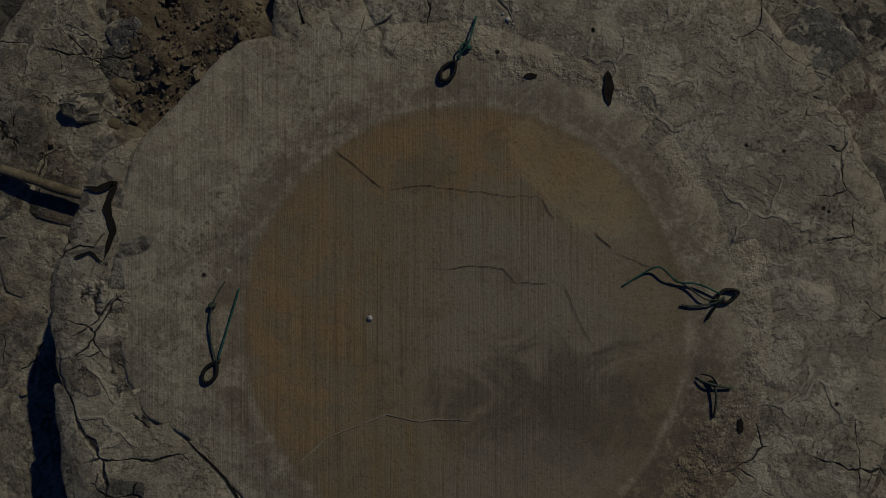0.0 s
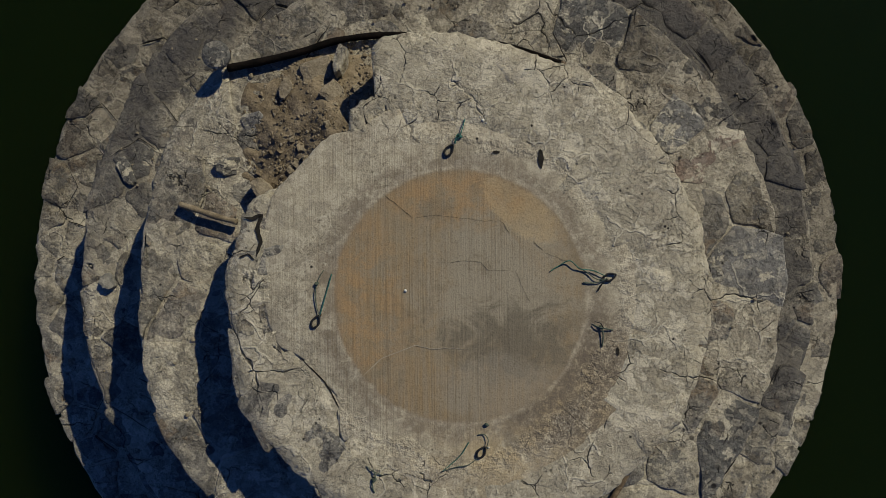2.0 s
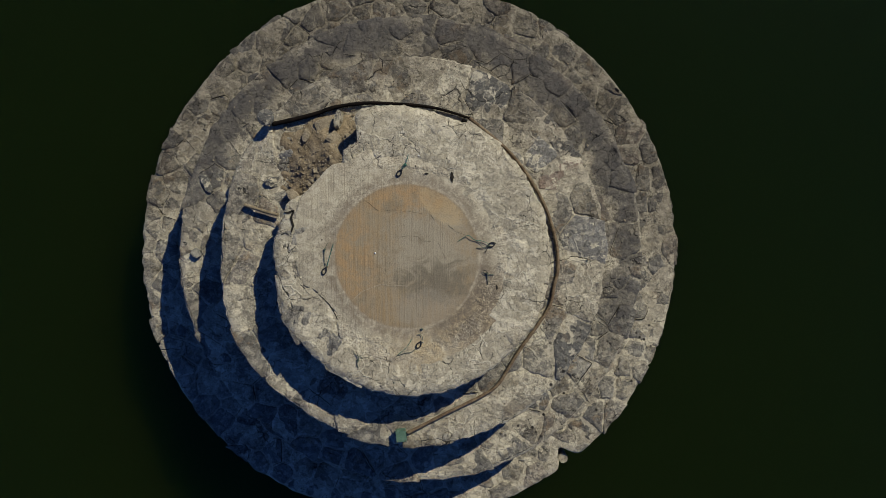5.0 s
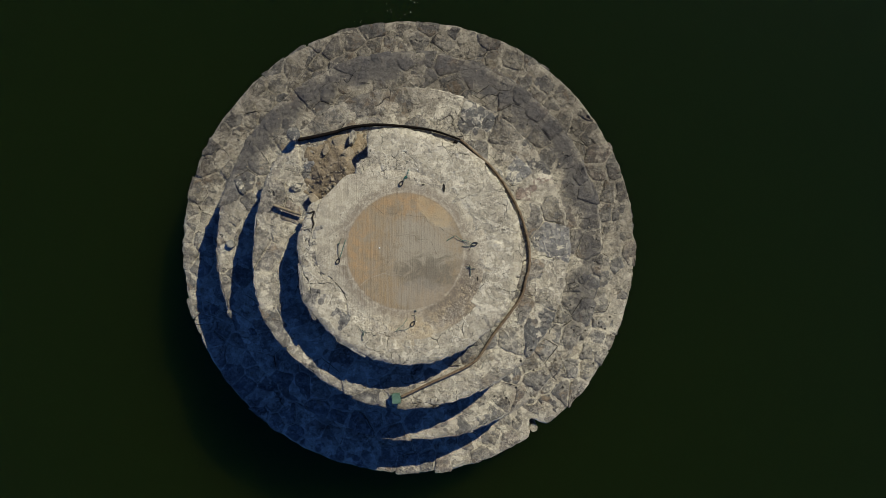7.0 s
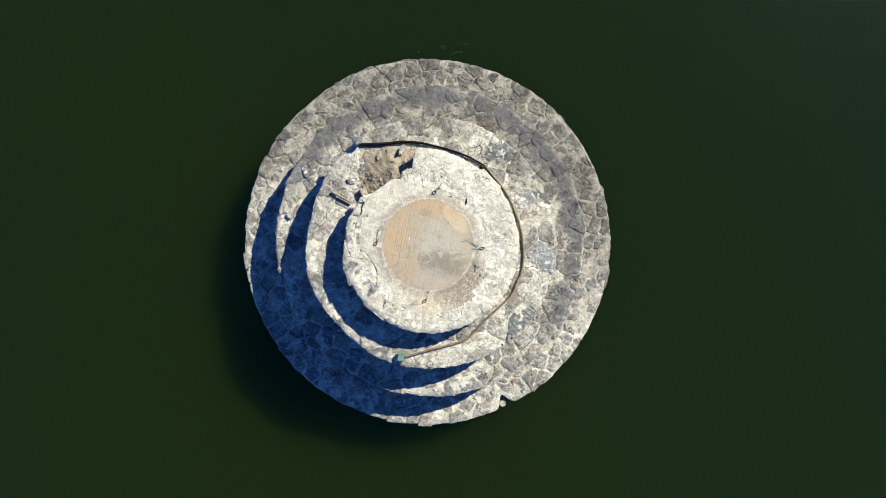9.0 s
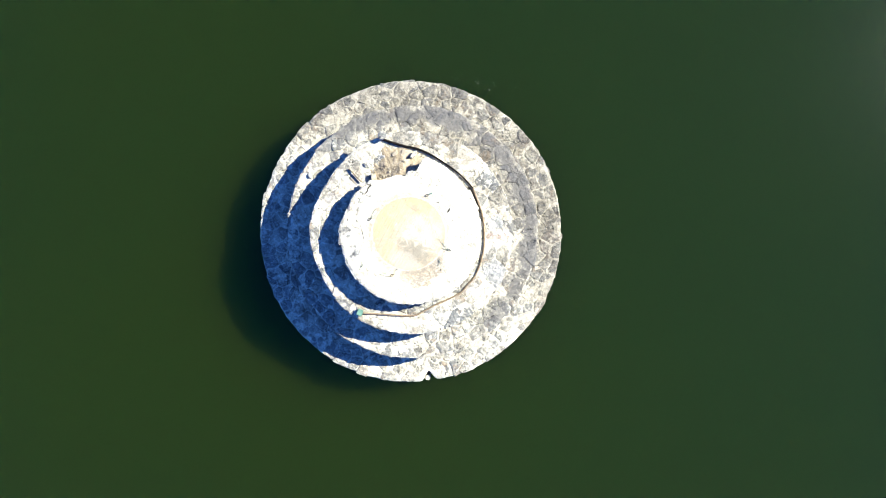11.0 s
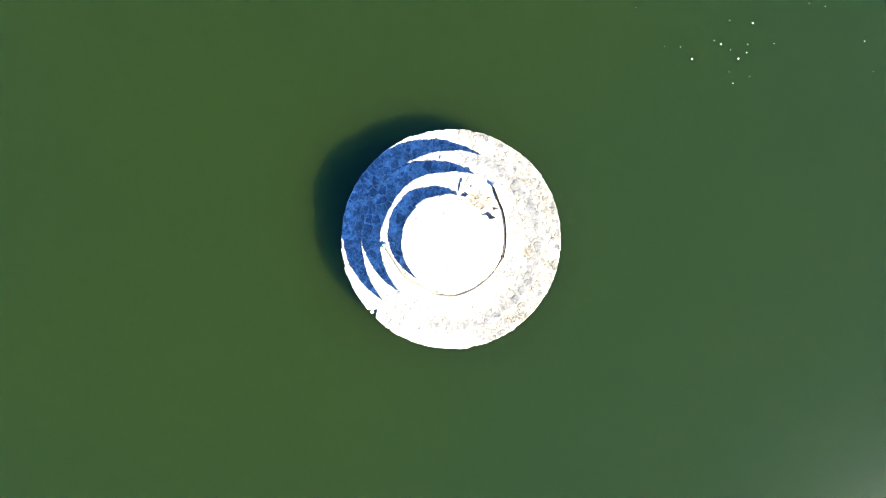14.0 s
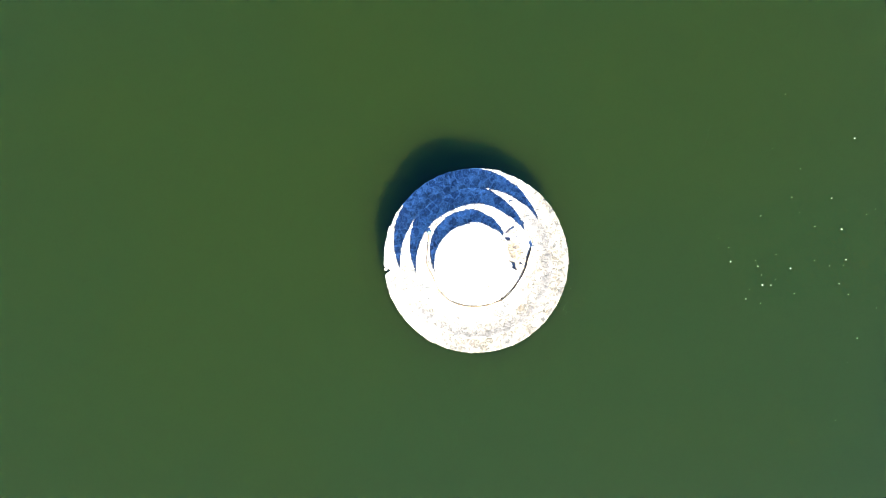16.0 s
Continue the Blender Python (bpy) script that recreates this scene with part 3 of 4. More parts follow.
def turned(table):
    """A radius by the angle in degrees, smooth between the values of a short table."""
    table = sorted(table)
    xs = np.array([t[0] - 360 for t in table] + [t[0] for t in table] + [t[0] + 360 for t in table], float)
    ys = np.array([t[1] for t in table] * 3, float)
    return lambda a: float(np.interp(math.degrees(a) % 360, xs, ys))


top_edge = turned([(0, 1.99), (15, 1.98), (30, 1.95), (45, 1.93), (65, 1.90), (80, 1.91), (95, 1.95), (104, 1.97), (107.5, 1.90), (109, 1.72), (110.5, 1.57), (119, 1.55), (122, 1.43), (140, 1.43),
                   (147, 1.45), (150, 1.50), (153, 1.59), (157, 1.645), (165, 1.64), (172, 1.66), (179, 1.68), (192, 1.67), (205, 1.76), (220, 1.80), (240, 1.82), (257, 1.88), (272, 1.94), (288, 1.96),
                   (300, 1.98), (315, 1.99), (330, 2.05), (345, 2.0)])
slab_edge = turned([(0, 1.62), (10, 1.55), (20, 1.36), (30, 1.42), (40, 1.32), (52, 1.42), (60, 1.40), (80, 1.33), (95, 1.36), (108, 1.42), (118, 1.37), (127, 1.44), (140, 1.44), (153, 1.49), (160, 1.46),
                    (176, 1.37), (190, 1.38), (198, 1.36), (205, 1.22), (223, 1.15), (235, 1.40), (248, 1.52), (270, 1.72), (300, 1.74), (330, 1.62)])
second_edge = turned([(0, 2.81), (45, 2.78), (90, 2.76), (150, 2.68), (180, 2.62), (205, 2.74), (225, 2.68), (243, 2.71), (260, 2.74), (294, 2.80), (316, 2.83)])
third_edge = turned([(0, 3.58), (90, 3.56), (150, 3.54), (180, 3.56), (207, 3.57), (235, 3.54), (270, 3.63), (300, 3.66), (330, 3.62)])
def rim_edge(a):
    """The lowest step's radius, with the bite at the pile."""
    return 4.50 - 0.025 * math.cos(a) - 0.30 * math.exp(-(((a - radians(306.4) + math.pi) % (2 * math.pi) - math.pi) / 0.032) ** 2)


TIERS = [("lowest_step", (0.0, 0.0), rim_edge, 3.2, Z4, LAKE - 1.2, 4.47, 3.46, 0.20, 0.44, 11),
         ("third_step", (0.045, 0.06), third_edge, 2.4, Z3, Z4 - 0.1, 3.55, 2.66, 0.22, 0.50, 12),
         ("second_step", (0.05, 0.0), second_edge, 1.1, Z2, Z3 - 0.1, 2.76, 1.70, 0.30, 0.66, 13)]
NOTCH = Vector((2.60, -3.50, 0))
stones = []
for name, centre, edge, r_in, top, bottom, r1, r0, least, most, seed in TIERS:
    core = tier_core(name, platform, centre, edge, r_in, top, bottom, seed, "step of rubble stone set in pale mortar", MORTAR)
    wall_stones(core, centre, edge, top, bottom if seed > 11 else LAKE - 0.6, seed)
    stones.append((core, centre, top, r1, r0, least, most, seed, edge))
top_core = tier_core("top_step", platform, (0, 0), top_edge, 0.5, TOP + 0.001, Z2 - 0.1, 14, "crumbling top step with a broken rim", PLASTER, slab_edge)
wall_stones(top_core, (0, 0), top_edge, TOP, Z2, 14)
stones.append((top_core, (0, 0), TOP + 0.003, 1.85, 1.42, 0.24, 0.5, 14, lambda a: top_edge(a)))

# black strips painted for the shadows between the broken pieces west of the slab
SHADE_STRIPS_W = (([(-1.52, 0.535), (-1.46, 0.53), (-1.39, 0.555), (-1.42, 0.45), (-1.40, 0.35), (-1.43, 0.24)], 0.034), ([(-1.56, 0.24), (-1.50, 0.26), (-1.44, 0.22)], 0.014))

# the brushed slab, laid over the middle of the top step
n = 240
sv, sf = [], []
for i in range(n):
    a = 2 * math.pi * i / n
    c, s = math.cos(a), math.sin(a)
    r1 = min(slab_edge(a), top_edge(a) + 0.02) + 0.016 * wave(c, s, 7, 3) + 0.014 * wave(c, s, 31, 5)
    crisp = 104 < math.degrees(a) < 236
    if not crisp:
        r1 += 0.06 * wave(c, s, 3.4, 12) + 0.04 * wave(c, s, 11, 14)
    for k, (f, z) in enumerate(((0.25, 0.0), (0.5, 0.0), (0.75, 0.0), (0.985 if crisp else 0.95, 0.0 if crisp else -0.004), (1.0, -0.004 if crisp else -0.03), (1.003, -0.10))):
        x, y = r1 * f * c, r1 * f * s
        sv.append((x, y, TOP + 0.004 + z + (0.004 * wave(x, y, 2.5, 8) if k < 5 else 0)))
for i in range(n):
    j = (i + 1) % n
    for k in range(5):
        sf.append((i * 6 + k, i * 6 + k + 1, j * 6 + k + 1, j * 6 + k))
sv.append((0, 0, TOP + 0.004))
sf += [(i * 6, ((i + 1) % n) * 6, len(sv) - 1) for i in range(n)]
slab = mesh_part("concrete_slab", sv, sf, SLAB, platform, "brushed concrete slab with a round rust-orange stain")


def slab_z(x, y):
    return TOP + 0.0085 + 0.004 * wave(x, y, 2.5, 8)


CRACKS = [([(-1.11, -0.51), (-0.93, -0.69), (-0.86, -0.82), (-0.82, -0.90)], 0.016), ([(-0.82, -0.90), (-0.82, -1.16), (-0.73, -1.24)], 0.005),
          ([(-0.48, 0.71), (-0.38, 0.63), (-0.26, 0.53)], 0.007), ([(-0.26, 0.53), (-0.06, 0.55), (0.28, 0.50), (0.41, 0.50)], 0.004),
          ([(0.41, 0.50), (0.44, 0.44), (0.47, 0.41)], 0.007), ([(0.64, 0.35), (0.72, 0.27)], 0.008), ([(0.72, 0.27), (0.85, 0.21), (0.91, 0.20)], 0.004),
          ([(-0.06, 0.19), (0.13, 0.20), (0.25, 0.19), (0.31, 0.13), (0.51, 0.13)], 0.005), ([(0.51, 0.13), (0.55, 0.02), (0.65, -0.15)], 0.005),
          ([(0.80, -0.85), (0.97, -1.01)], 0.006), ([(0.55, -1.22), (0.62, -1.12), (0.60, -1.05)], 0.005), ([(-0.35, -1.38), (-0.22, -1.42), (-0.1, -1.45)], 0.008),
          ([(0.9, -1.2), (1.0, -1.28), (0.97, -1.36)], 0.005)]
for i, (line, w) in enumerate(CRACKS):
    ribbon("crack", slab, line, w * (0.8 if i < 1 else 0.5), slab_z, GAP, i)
# the painted shadows of the western gaps, laid flat over the step
for i, (line, w) in enumerate(SHADE_STRIPS_W):
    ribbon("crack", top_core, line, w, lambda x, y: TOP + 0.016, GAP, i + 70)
ribbon("mortar_seam", slab, [(-0.64, -0.65), (-0.51, -0.53), (-0.25, -0.43), (-0.13, -0.45), (0.16, -0.46)], 0.007, slab_z, SEAM, 41)
for x, y, rx, ry, seed in ((0.37, 1.02, 0.028, 0.012, 1), (0.705, 0.97, 0.022, 0.075, 2), (1.28, -0.49, 0.012, 0.035, 4), (0.64, 1.22, 0.008, 0.01, 5)):
    vs = [(x, y, slab_z(x, y))] + [(x + rx * (1 + 0.4 * wave(k, seed, 0.9)) * math.cos(k * math.pi / 7), y + ry * (1 + 0.4 * wave(k, seed, 0.7)) * math.sin(k * math.pi / 7), slab_z(x, y)) for k in range(14)]
    mesh_part("pit", vs, [(0, 1 + k, 1 + (k + 1) % 14) for k in range(14)], GAP, slab, smooth=False)

# ---- things on the platform ----


def rope_loop(x, y, turn, strands, label, knots=(), eye=True):
    """A black lifting eye with ends of rope, lying on the slab."""
    base = Vector((x, y, TOP + 0.006))
    ob = thing("rope_loop", base, label, "rope loop", "rope loops on the slab")
    if eye:
        vs, fs = [], []
        for i in range(24):
            a = 2 * math.pi * i / 24
            pinch = 0.030 * (1 - 0.45 * max(0.0, math.cos(a)))
            c = Vector((0.048 * math.cos(a), 0.9 * pinch * math.sin(a), 0.012))
            out = Vector((math.cos(a), math.sin(a), 0))
            for k in range(8):
                b = 2 * math.pi * k / 8
                vs.append(Matrix.Rotation(radians(turn), 3, "Z") @ (c + 0.008 * (math.cos(b) * out + math.sin(b) * Vector((0, 0, 1)))))
            for k in range(8):
                fs.append((i * 8 + k, ((i + 1) % 24) * 8 + k, ((i + 1) % 24) * 8 + (k + 1) % 8, i * 8 + (k + 1) % 8))
        mesh_part("eye", vs, fs, RUBBER, ob, "black rubber-covered eye")
    for pts, r, material in strands:
        vs, fs = tube([(px - x, py - y, pz) for px, py, pz in pts], r * 0.48, 7, 0.25)
        mesh_part("strand", vs, fs, material, ob)
    for kx, ky, size, material in knots:
        vs, fs = lump((size, size * 0.8, size * 0.9), int(kx * 100) + 500, 0.8)
        mesh_part("knot", [(v[0] + kx - x, v[1] + ky - y, v[2] + size * 0.45) for v in vs], fs, material, ob)
    return ob


rope_loop(0.015, 1.035, 55, [([(0.05, 1.09, 0.02), (0.09, 1.13, 0.035), (0.11, 1.18, 0.03), (0.135, 1.27, 0.006)], 0.009, ROPE),
                             ([(0.06, 1.08, 0.02), (0.07, 1.14, 0.03), (0.105, 1.16, 0.01)], 0.008, ROPE)], "black lifting eye with a short teal rope on the slab", [(0.095, 1.135, 0.026, ROPE)])
rope_loop(-0.99, -0.245, 62, [([(-0.96, -0.20, 0.02), (-0.985, -0.12, 0.015), (-0.99, -0.03, 0.02), (-0.98, 0.05, 0.012)], 0.008, OLDROPE),
                              ([(-0.955, -0.19, 0.02), (-0.925, -0.08, 0.012), (-0.89, 0.04, 0.010), (-0.87, 0.11, 0.007)], 0.008, ROPE),
                              ([(-0.98, 0.04, 0.02), (-0.96, 0.09, 0.01), (-0.93, 0.14, 0.007)], 0.006, OLDROPE)], "black lifting eye with two faded rope ends", [(-0.985, 0.035, 0.026, OLDROPE), (-0.955, -0.195, 0.018, RUST)])
rope_loop(1.22, 0.075, 20, [([(0.77, 0.12, 0.006), (0.84, 0.165, 0.012), (0.91, 0.20, 0.03), (0.96, 0.165, 0.03), (1.0, 0.135, 0.016), (1.09, 0.125, 0.02), (1.18, 0.085, 0.02)], 0.0085, ROPE),
                            ([(0.98, 0.15, 0.02), (1.05, 0.11, 0.012), (1.12, 0.06, 0.02), (1.18, 0.06, 0.02)], 0.008, OLDROPE),
                            ([(1.02, 0.035, 0.008), (1.08, 0.03, 0.012), (1.16, 0.045, 0.02), (1.20, 0.07, 0.02)], 0.010, OLDROPE),
                            ([(1.20, 0.06, 0.02), (1.16, 0.02, 0.012), (1.13, -0.03, 0.006)], 0.011, RUBBER)], "tangled teal rope with a black eye at the stain's edge", [(1.17, 0.06, 0.022, RUBBER)])
rope_loop(1.15, -0.30, 170, [([(1.09, -0.285, 0.012), (1.15, -0.305, 0.03), (1.24, -0.325, 0.008)], 0.010, OLDROPE),
                             ([(1.15, -0.29, 0.02), (1.165, -0.36, 0.02), (1.16, -0.45, 0.006)], 0.012, OLDROPE),
                             ([(1.10, -0.26, 0.02), (1.14, -0.27, 0.03), (1.17, -0.31, 0.02)], 0.008, RUBBER)], "short dark knotted rope stub standing in the slab", [(1.15, -0.30, 0.024, OLDROPE)], eye=False)
rope_loop(0.245, -1.235, 55, [([(0.21, -1.28, 0.015), (0.14, -1.33, 0.012), (0.05, -1.345, 0.009), (-0.06, -1.38, 0.007)], 0.007, OLDROPE),
                              ([(0.15, -1.16, 0.007), (0.10, -1.24, 0.01), (0.03, -1.31, 0.009), (-0.05, -1.375, 0.009)], 0.007, ROPE),
                              ([(0.28, -1.20, 0.02), (0.295, -1.14, 0.025), (0.265, -1.10, 0.012), (0.22, -1.105, 0.008)], 0.007, OLDROPE)], "black lifting eye with a trailing green rope", [(0.285, -1.03, 0.024, OLDROPE), (0.30, -1.20, 0.012, CHALK)])
rope_loop(-0.565, -1.43, 75, [([(-0.57, -1.35, 0.02), (-0.55, -1.40, 0.03), (-0.575, -1.47, 0.02), (-0.56, -1.53, 0.006)], 0.011, OLDROPE),
                              ([(-0.62, -1.33, 0.007), (-0.56, -1.37, 0.02), (-0.50, -1.40, 0.007)], 0.008, OLDROPE)], "dark rope stub caught in the broken slab edge", [(-0.56, -1.43, 0.03, OLDROPE)], eye=False)

for x, y, s in ((-0.32, -0.02, 0.019), (0.27, 1.26, 0.017), (0.25, 1.285, 0.008), (0.295, 1.24, 0.007)):
    vs, fs = lump((s, s * 0.9, s * 0.4), int(x * 77) + 9)
    mesh_part("dropping", [(v[0] + x, v[1] + y, v[2] + slab_z(x, y) - 0.0005) for v in vs], fs, CHALK, slab, "small white bird dropping")

# the short round post and the hose that runs from it
post = thing("bollard_post", (-1.85, 1.87, Z2 + 0.004), "short round grey concrete post on the second step", "post")


def turned_body(profile, sides, seed, rough=0.02):
    vs, fs = [], []
    for r, z in profile:
        vs += [(r * (1 + rough * wave(math.cos(6.283 * k / sides) * 3, z * 9 + math.sin(6.283 * k / sides) * 3, 1.5, seed)) * math.cos(2 * math.pi * k / sides),
                r * (1 + rough * wave(math.cos(6.283 * k / sides) * 3, z * 9 + math.sin(6.283 * k / sides) * 3, 1.5, seed)) * math.sin(2 * math.pi * k / sides), z) for k in range(sides)]
    for i in range(len(profile) - 1):
        fs += [(i * sides + k, i * sides + (k + 1) % sides, (i + 1) * sides + (k + 1) % sides, (i + 1) * sides + k) for k in range(sides)]
    fs += [tuple(range(sides))[::-1], tuple(range(len(vs) - sides, len(vs)))]
    return vs, fs


vs, fs = turned_body([(0.040, -0.03), (0.038, 0.11), (0.042, 0.135)], 20, 2)
mesh_part("shaft", vs, fs, DARKSTONE, post)
vs, fs = turned_body([(0.06, 0.14), (0.106, 0.15), (0.113, 0.16), (0.113, 0.192), (0.104, 0.205), (0.05, 0.208)], 28, 4, 0.05)
mesh_part("cap", vs, fs, DARKSTONE, post)
for a in (20, 140, 260):
    vs, fs = turned_body([(0.016, 0.0), (0.016, 0.026), (0.011, 0.032)], 8, a)
    mesh_part("bolt", [(v[0] + 0.104 * math.cos(radians(a)), v[1] + 0.104 * math.sin(radians(a)), v[2] + 0.15) for v in vs], fs, RUST, post)

HOSE_LINE = [(-1.80, 1.80, 2.60), (-1.48, 1.865, 2.60), (-1.18, 1.94, 2.60), (-0.89, 2.03, 2.60), (-0.51, 2.075, 2.60), (-0.14, 2.07, 2.59), (0.30, 2.03, 2.59), (0.60, 1.97, 2.59), (0.97, 1.85, 2.58)]
PIPE_LINE = [(0.97, 1.85, 2.58), (1.22, 1.64, 2.58), (1.52, 1.37, 2.58), (1.78, 1.03, 2.58), (2.02, 0.58, 2.58), (2.16, 0.10, 2.58), (2.18, -0.27, 2.58), (2.13, -0.49, 2.58), (2.06, -0.79, 2.58),
             (1.87, -1.08, 2.58), (1.60, -1.45, 2.58), (1.34, -1.86, 2.585), (1.15, -2.01, 2.585), (0.85, -2.16, 2.585), (0.55, -2.30, 2.585), (0.25, -2.45, 2.59), (0.04, -2.55, 2.60)]
hose = thing("drain_hose", (-1.8, 1.8, Z2), "dark hose and rusty pipe lying round the top step", "hose")
vs, fs = tube([(x + 1.8, y - 1.8, z - Z2) for x, y, z in HOSE_LINE], 0.034, 12, 0.12, 0.5)
mesh_part("hose", vs, fs, HOSE, hose, "black rubber hose, darkened further for the shadow along it")
vs, fs = tube([(x + 1.8, y - 1.8, z - Z2) for x, y, z in PIPE_LINE], 0.024, 10, 0.15)
mesh_part("pipe", vs, fs, RUST, hose, "thin rusty pipe")
vs, fs = tube([(2.66, 0.02, 0.04), (2.95, -0.15, 0.045), (3.25, -0.45, 0.045)], 0.03, 8)
mesh_part("sleeve", vs, fs, HOSE, hose)

box = thing("junction_box", (-0.04, -2.565, Z2 + 0.015), "small faded green metal box at the step's edge", "junction box")


def block(sx, sy, sz, bevel):
    bm = bmesh.new()
    bmesh.ops.create_cube(bm, size=1)
    for v in bm.verts:
        v.co = Vector((v.co.x * sx, v.co.y * sy, (v.co.z + 0.5) * sz))
    bmesh.ops.bevel(bm, geom=bm.edges[:], offset=bevel, segments=2, affect="EDGES")
    vs, fs = [v.co.copy() for v in bm.verts], [tuple(w.index for w in f.verts) for f in bm.faces]
    bm.free()
    return vs, fs


spin = Matrix.Rotation(radians(6), 3, "Z")
vs, fs = block(0.13, 0.155, 0.10, 0.006)
mesh_part("body", [spin @ v for v in vs], fs, GREEN, box, smooth=False)
vs, fs = block(0.148, 0.172, 0.02, 0.005)
mesh_part("lid", [spin @ v + Vector((0, 0, 0.1)) for v in vs], fs, GREEN, box, smooth=False)
for sx in (-1, 1):
    for sy in (-1, 1):
        vs, fs = turned_body([(0.006, 0.118), (0.006, 0.123), (0.004, 0.125)], 8, 1)
        mesh_part("screw", [spin @ (Vector(v) + Vector((sx * 0.058, sy * 0.07, 0))) for v in vs], fs, RUST, box)

# the worn pole and the broken pieces at the slab's edge
pole = thing("broken_pole", (-1.96, 0.60, Z2 + 0.06), "weathered tan pole lying over the gap beside the slab", "pole")
vs, fs = tube([(-0.24, 0.075, 0.0), (-0.1, 0.03, 0.01), (0.06, -0.025, 0.015), (0.24, -0.075, 0.02)], 0.025, 12, 0.22)
mesh_part("shaft", vs, fs, WOOD, pole)


def shard(sx, sy, sz, seed, sides=7):
    """A flat broken piece of stone: an angular outline, a chipped upper edge, an uneven top."""
    r = random.Random(seed)
    turns = sorted(2 * math.pi * (k + r.uniform(-0.3, 0.3)) / sides for k in range(sides))
    corners = [(math.copysign(abs(math.cos(t)) ** 0.6, math.cos(t)) * sx * r.uniform(0.85, 1.1), math.copysign(abs(math.sin(t)) ** 0.6, math.sin(t)) * sy * r.uniform(0.85, 1.1)) for t in turns]
    outline = []
    for k in range(sides):
        (ax, ay), (bx, by) = corners[k], corners[(k + 1) % sides]
        for f in (0, 0.33, 0.66):
            outline.append((ax + f * (bx - ax) + r.gauss(0, 0.03) * sx, ay + f * (by - ay) + r.gauss(0, 0.03) * sy))
    m = len(outline)
    tip, lean = r.gauss(0, 0.12), r.gauss(0, 0.12)
    verts = []
    for f, z in ((1.06, 0.0), (1.0, sz * 0.82), (0.93, sz), (0.5, sz * 1.04)):
        verts += [Vector((x * f, y * f, z + (tip * x + lean * y + 0.006 * wave(x, y, 30, seed)) * (z > 0))) for x, y in outline]
    faces = [(j * m + k, j * m + (k + 1) % m, (j + 1) * m + (k + 1) % m, (j + 1) * m + k) for j in range(3) for k in range(m)]
    return verts, faces + [tuple(range(3 * m, 4 * m)), tuple(range(m))[::-1]]


# the last piece is added: a low dark stone for a dark slot
for i, (px, py, sx, sy, sz, turn, material, label) in enumerate(((-1.76, 1.00, 0.15, 0.08, 0.02, 3, DARKSTONE, "squared grey block beside the rubble"),
                                                                 (-0.86, 1.84, 0.05, 0.13, 0.20, -14, PALESTONE, "upright broken slab piece by the hose"),
                                                                 (-1.06, 1.78, 0.15, 0.11, 0.075, 20, RUBBLE, "flat brown stone in the dirt"),
                                                                 (-0.92, 1.58, 0.10, 0.09, 0.17, 40, RUBBLE, "tan broken stone in the dirt"),
                                                                 (-1.32, 1.62, 0.08, 0.06, 0.09, 70, RUBBLE, "tan broken stone in the dirt"),
                                                                 (-1.60, 1.36, 0.11, 0.09, 0.04, 15, GREYSTONE, "flat grey stone at the dirt's edge"),
                                                                 (-1.50, 0.78, 0.13, 0.07, 0.16, -50, RUBBLE, "broken stone leaning at the slab's edge"),
                                                                 (-1.68, 0.36, 0.05, 0.09, 0.14, 10, RUBBLE, "narrow broken stone below the slab"),
                                                                 (-3.22, 0.0, 0.07, 0.08, 0.075, 30, CONCRETE, "loose dark block on the third step"),
                                                                 (-3.06, 1.06, 0.06, 0.17, 0.035, 24, DARKSTONE, "long dark stone added in place of a dark slot in the third step"))):
    vs, fs = shard(sx, sy, sz, 60 + i)
    ob = mesh_part("broken_block", [Matrix.Rotation(radians(turn), 3, "Z") @ v for v in vs], fs, material, smooth=False)
    tagged(ob, label, "block", "broken blocks")
    ob.location = (px, py, (Z3 if px < -3 else Z2) - 0.012)

# the bite in the rim with a pale pile head in it
pile = thing("pile_head", (2.565, -3.57, LAKE - 0.3), "pale round pile head in a bite of the rim", "pile")
vs, fs = turned_body([(0.082, 0.0), (0.082, 1.50), (0.078, 1.52), (0.05, 1.524), (0.02, 1.52)], 22, 8, 0.12)
mesh_part("shaft", vs, fs, PALESTONE, pile, smooth=False)

# the dirt and rubble where the top step has broken away
dv, df = [], []
na, nr = 64, 18
for i in range(na + 1):
    a = radians(103 + 50 * i / na)
    for k in range(nr + 1):
        f = k / nr
        far = 2.02 + 0.42 * math.exp(-((i / na - 0.55) / 0.3) ** 2)
        r = 1.36 + (far - 1.36) * f
        x, y = r * math.cos(a), r * math.sin(a)
        z = Z2 + (0.44 - 0.36 * (i / na) ** 2) * (1 - min(1.0, f * 1.15) ** 0.7) - 0.01 + 0.05 * wave(x, y, 3.5, 2) + 0.03 * wave(x, y, 11, 6) + 0.018 * wave(x, y, 27, 9)
        if k == nr or i in (0, na):
            z = Z2 - 0.06
        dv.append((x, y, z))
for i in range(na):
    for k in range(nr):
        df.append((i * (nr + 1) + k, i * (nr + 1) + k + 1, (i + 1) * (nr + 1) + k + 1, (i + 1) * (nr + 1) + k))
dirt = tagged(mesh_part("dirt_heap", dv, df, DIRT), "brown dirt and rubble where the rim has broken away", "dirt", kind="stuff")


def heap_z(x, y):
    a, r = math.degrees(math.atan2(y, x)), math.hypot(x, y)
    i = (a - 103) / 50
    f = (r - 1.36) / (0.66 + 0.42 * math.exp(-((i - 0.55) / 0.3) ** 2))
    return Z2 + (0.44 - 0.36 * min(1.0, max(i, 0)) ** 2) * (1 - min(1.0, max(f, 0) * 1.15) ** 0.7) - 0.01 + 0.05 * wave(x, y, 3.5, 2)


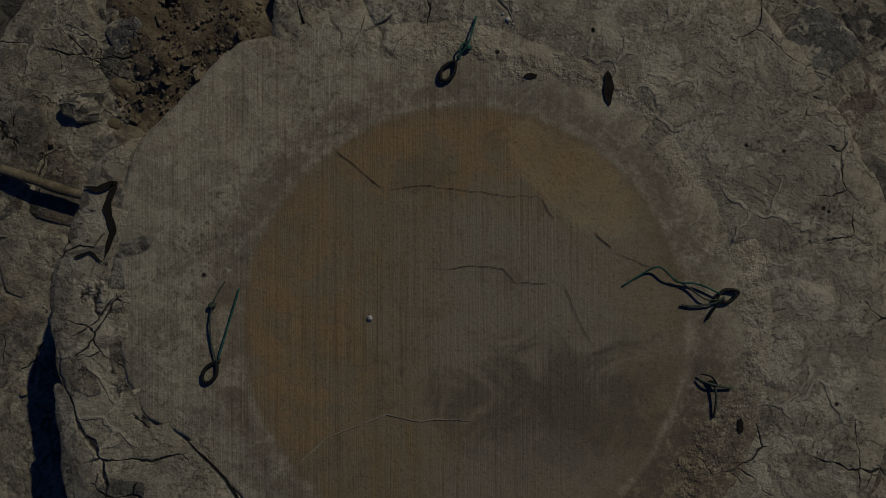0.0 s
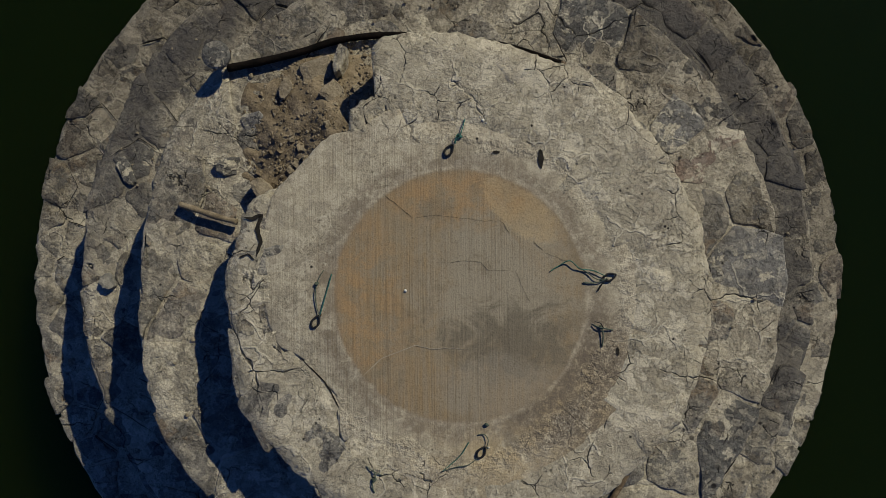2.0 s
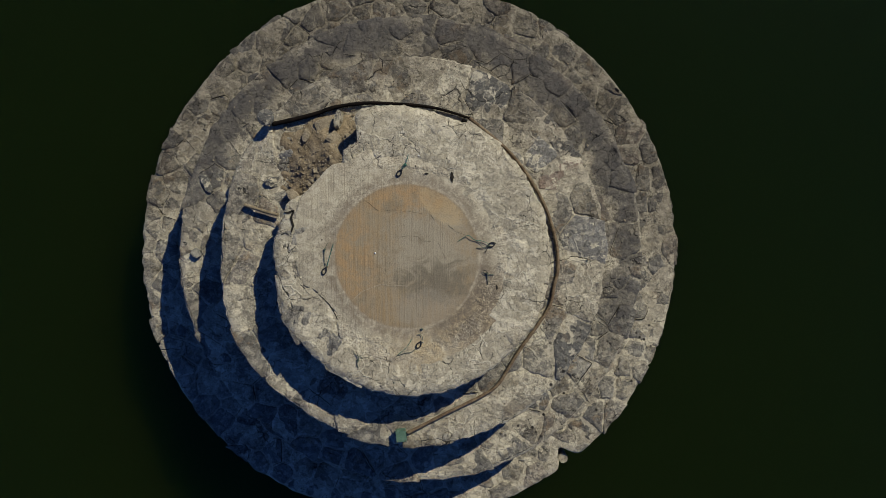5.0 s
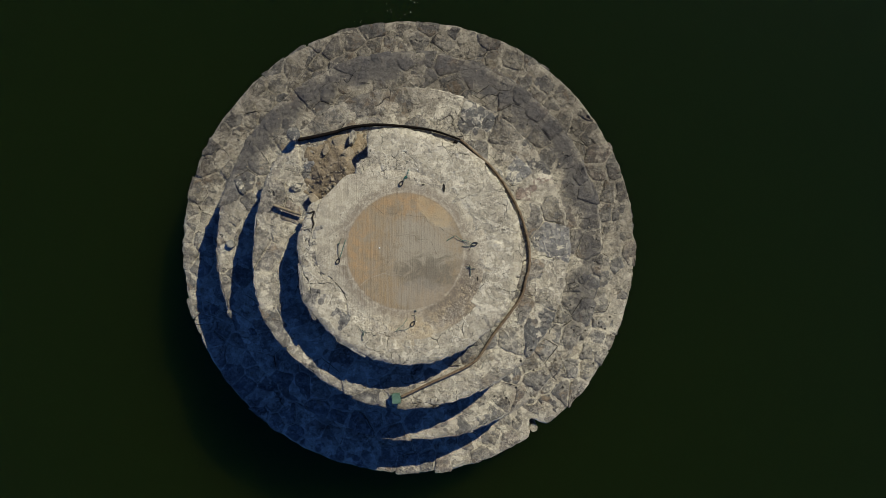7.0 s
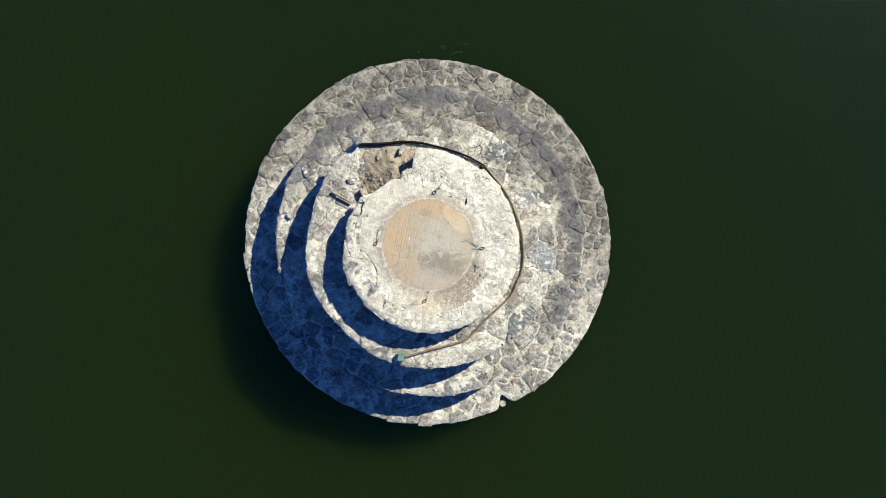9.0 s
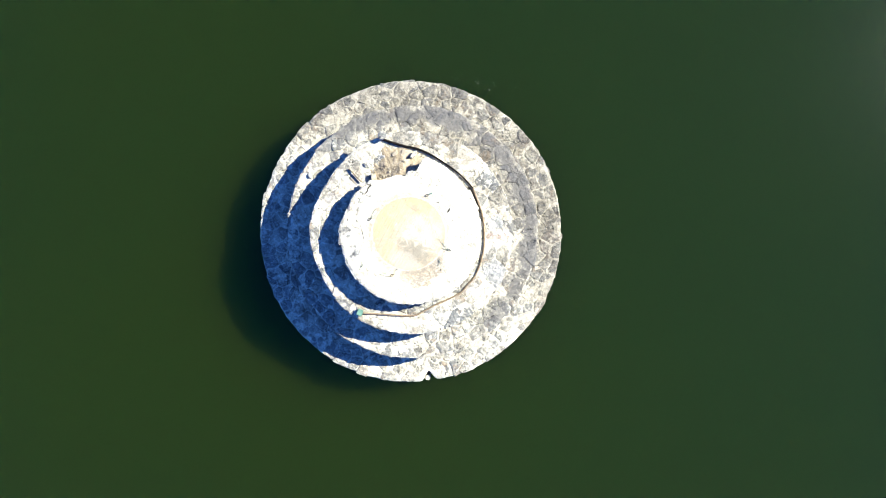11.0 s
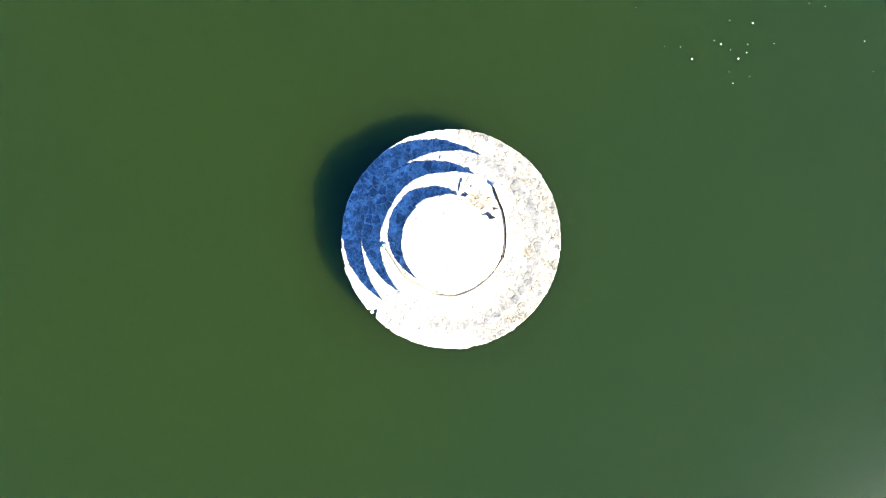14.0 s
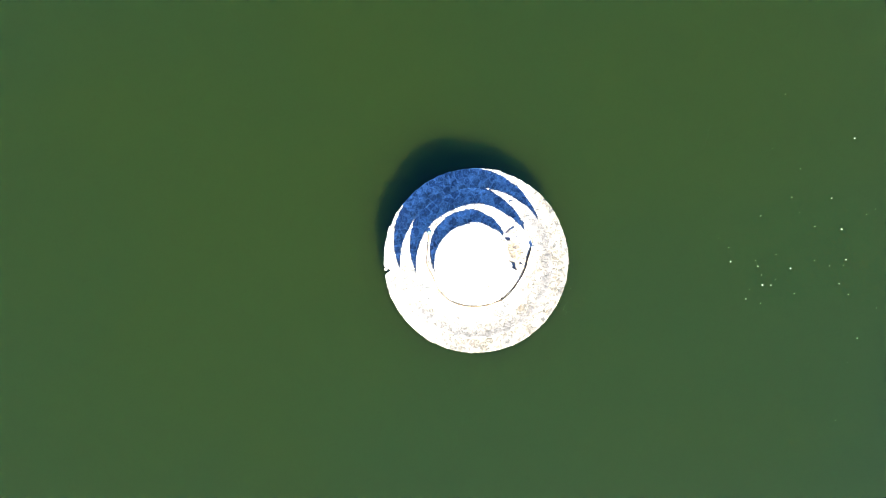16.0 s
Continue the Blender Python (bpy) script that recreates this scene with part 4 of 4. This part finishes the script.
rnd = random.Random(5)
for i in range(20):
    a, r = radians(rnd.uniform(108, 150)), rnd.uniform(1.5, 2.2)
    s = rnd.uniform(0.018, 0.042)
    vs, fs = shard(s, s * rnd.uniform(0.6, 1.0), s * 0.6, 200 + i, 5)
    ob = tagged(mesh_part("rubble_stone", vs, fs, RUBBLE if i % 3 else DIRT, smooth=False), "loose broken stone in the brown dirt", "stone", "loose rubble")
    x, y = r * math.cos(a), r * math.sin(a)
    ob.location, ob.rotation_euler = (x, y, heap_z(x, y) - s * 0.1), (rnd.uniform(-0.2, 0.2), rnd.uniform(-0.2, 0.2), rnd.uniform(0, 6))


def scatter(name, count, place, least, most, material, label, category, seed):
    """Many small bits, joined: uncountable grit."""
    r = random.Random(seed)
    shape = [lump((1, 0.8, 0.7), 900 + k) for k in range(4)]
    vs, fs = [], []
    for _ in range(count):
        x, y, z = place(r)
        s = least + (most - least) * r.random() ** 2.5
        m = Matrix.Rotation(r.uniform(0, 6.28), 3, "Z")
        sv, sf = shape[r.randrange(4)]
        b = len(vs)
        vs += [m @ v * s + Vector((x, y, z + s * 0.25)) for v in sv]
        fs += [tuple(b + i for i in f) for f in sf]
    return tagged(mesh_part(name, vs, fs, material, smooth=False), label, category, kind="stuff")


def in_heap(r):
    a, d = radians(r.uniform(105, 152)), r.uniform(1.42, 2.25)
    x, y = d * math.cos(a), d * math.sin(a)
    return x, y, heap_z(x, y)


scatter("gravel", 900, in_heap, 0.004, 0.02, RUBBLE, "loose gravel over the brown dirt", "gravel", 21)
scatter("dark_grit", 1100, in_heap, 0.005, 0.022, DIRT, "dark clods over the brown dirt", "grit", 22)


def on_steps(r):
    k = r.randrange(3)
    c, lo, hi, z = (((0, 0), 3.6, 4.35, Z4), ((0.04, 0.06), 2.85, 3.45, Z3), ((0.05, 0), 2.05, 2.65, Z2))[k]
    a, d = r.uniform(0, 6.283), r.uniform(lo, hi)
    return c[0] + d * math.cos(a), c[1] + d * math.sin(a), z + 0.004


scatter("pebbles", 300, on_steps, 0.006, 0.028, RUBBLE, "small loose pebbles lying on the stone steps", "pebbles", 23)


def on_lake(r):
    return -8.3 + r.gauss(0, 2.6), 14.5 + r.gauss(0, 3.2), LAKE


def by_rim(r):
    t = r.random()
    return -1.4 + 2.2 * t + r.gauss(0, 0.12), 5.0 + 0.5 * t + 1.2 * max(0, t - 0.6) + r.gauss(0, 0.18), LAKE


scatter("foam_specks", 16, by_rim, 0.006, 0.02, FLECK, "tiny pale specks on the water beside the rim", "specks", 25)
# small pale lumps added in place of the floating birds
scatter("floating_flecks", 46, on_lake, 0.02, 0.065, FLECK, "white flecks standing in for birds floating on the green water", "flecks", 24)

# ---- the stones of the steps ----
BIG_STONES = ((1.22, 2.13, 0.46, DARKSTONE), (2.13, 1.05, 0.40, PINKSTONE), (2.50, 0.16, 0.50, GREYSTONE), (2.22, -1.30, 0.46, DARKSTONE),
              (2.50, -0.62, 0.5, PALESTONE), (0.75, -2.35, 0.5, PALESTONE), (-0.75, -2.3, 0.45, PALESTONE), (-1.7, -1.7, 0.5, PALESTONE), (-2.3, -0.75, 0.5, PALESTONE), (-2.1, 1.55, 0.5, PALESTONE), (1.89, 1.34, 0.30, GREYSTONE), (0.55, 2.35, 0.4, PALESTONE), (1.55, -1.95, 0.5, PALESTONE), (-2.15, 0.2, 0.45, PALESTONE))
for core, centre, top, r1, r0, least, most, seed, edge in stones:
    rnd = random.Random(seed * 7)
    special = BIG_STONES if seed == 13 else ()
    cells, mid = cells_round(r0, r1, least, most, seed, special)
    for i, (p, poly) in enumerate(cells):
        a = p[0] / mid
        if seed == 14 and (106 < math.degrees(a) % 360 < 154 or 247 < math.degrees(a) % 360 < 322):
            continue
        spot = Vector((centre[0] + p[1] * math.cos(a), centre[1] + p[1] * math.sin(a), 0))
        if seed == 11 and (spot - NOTCH).length < 0.27:
            continue
        vs, fs = ring_stone(poly, p, mid, centre, top, r1, rnd, joint=0.003 if seed == 14 else rnd.uniform(0.009, 0.028) if seed < 13 else rnd.uniform(0.006, 0.022), edge=edge, calm=0.15 if seed == 14 else 0.5)
        mesh_part("stone", vs, fs, special[i][3] if i < len(special) else PLASTER if seed == 14 and not 150 < math.degrees(a) % 360 < 246 else STONE, core)
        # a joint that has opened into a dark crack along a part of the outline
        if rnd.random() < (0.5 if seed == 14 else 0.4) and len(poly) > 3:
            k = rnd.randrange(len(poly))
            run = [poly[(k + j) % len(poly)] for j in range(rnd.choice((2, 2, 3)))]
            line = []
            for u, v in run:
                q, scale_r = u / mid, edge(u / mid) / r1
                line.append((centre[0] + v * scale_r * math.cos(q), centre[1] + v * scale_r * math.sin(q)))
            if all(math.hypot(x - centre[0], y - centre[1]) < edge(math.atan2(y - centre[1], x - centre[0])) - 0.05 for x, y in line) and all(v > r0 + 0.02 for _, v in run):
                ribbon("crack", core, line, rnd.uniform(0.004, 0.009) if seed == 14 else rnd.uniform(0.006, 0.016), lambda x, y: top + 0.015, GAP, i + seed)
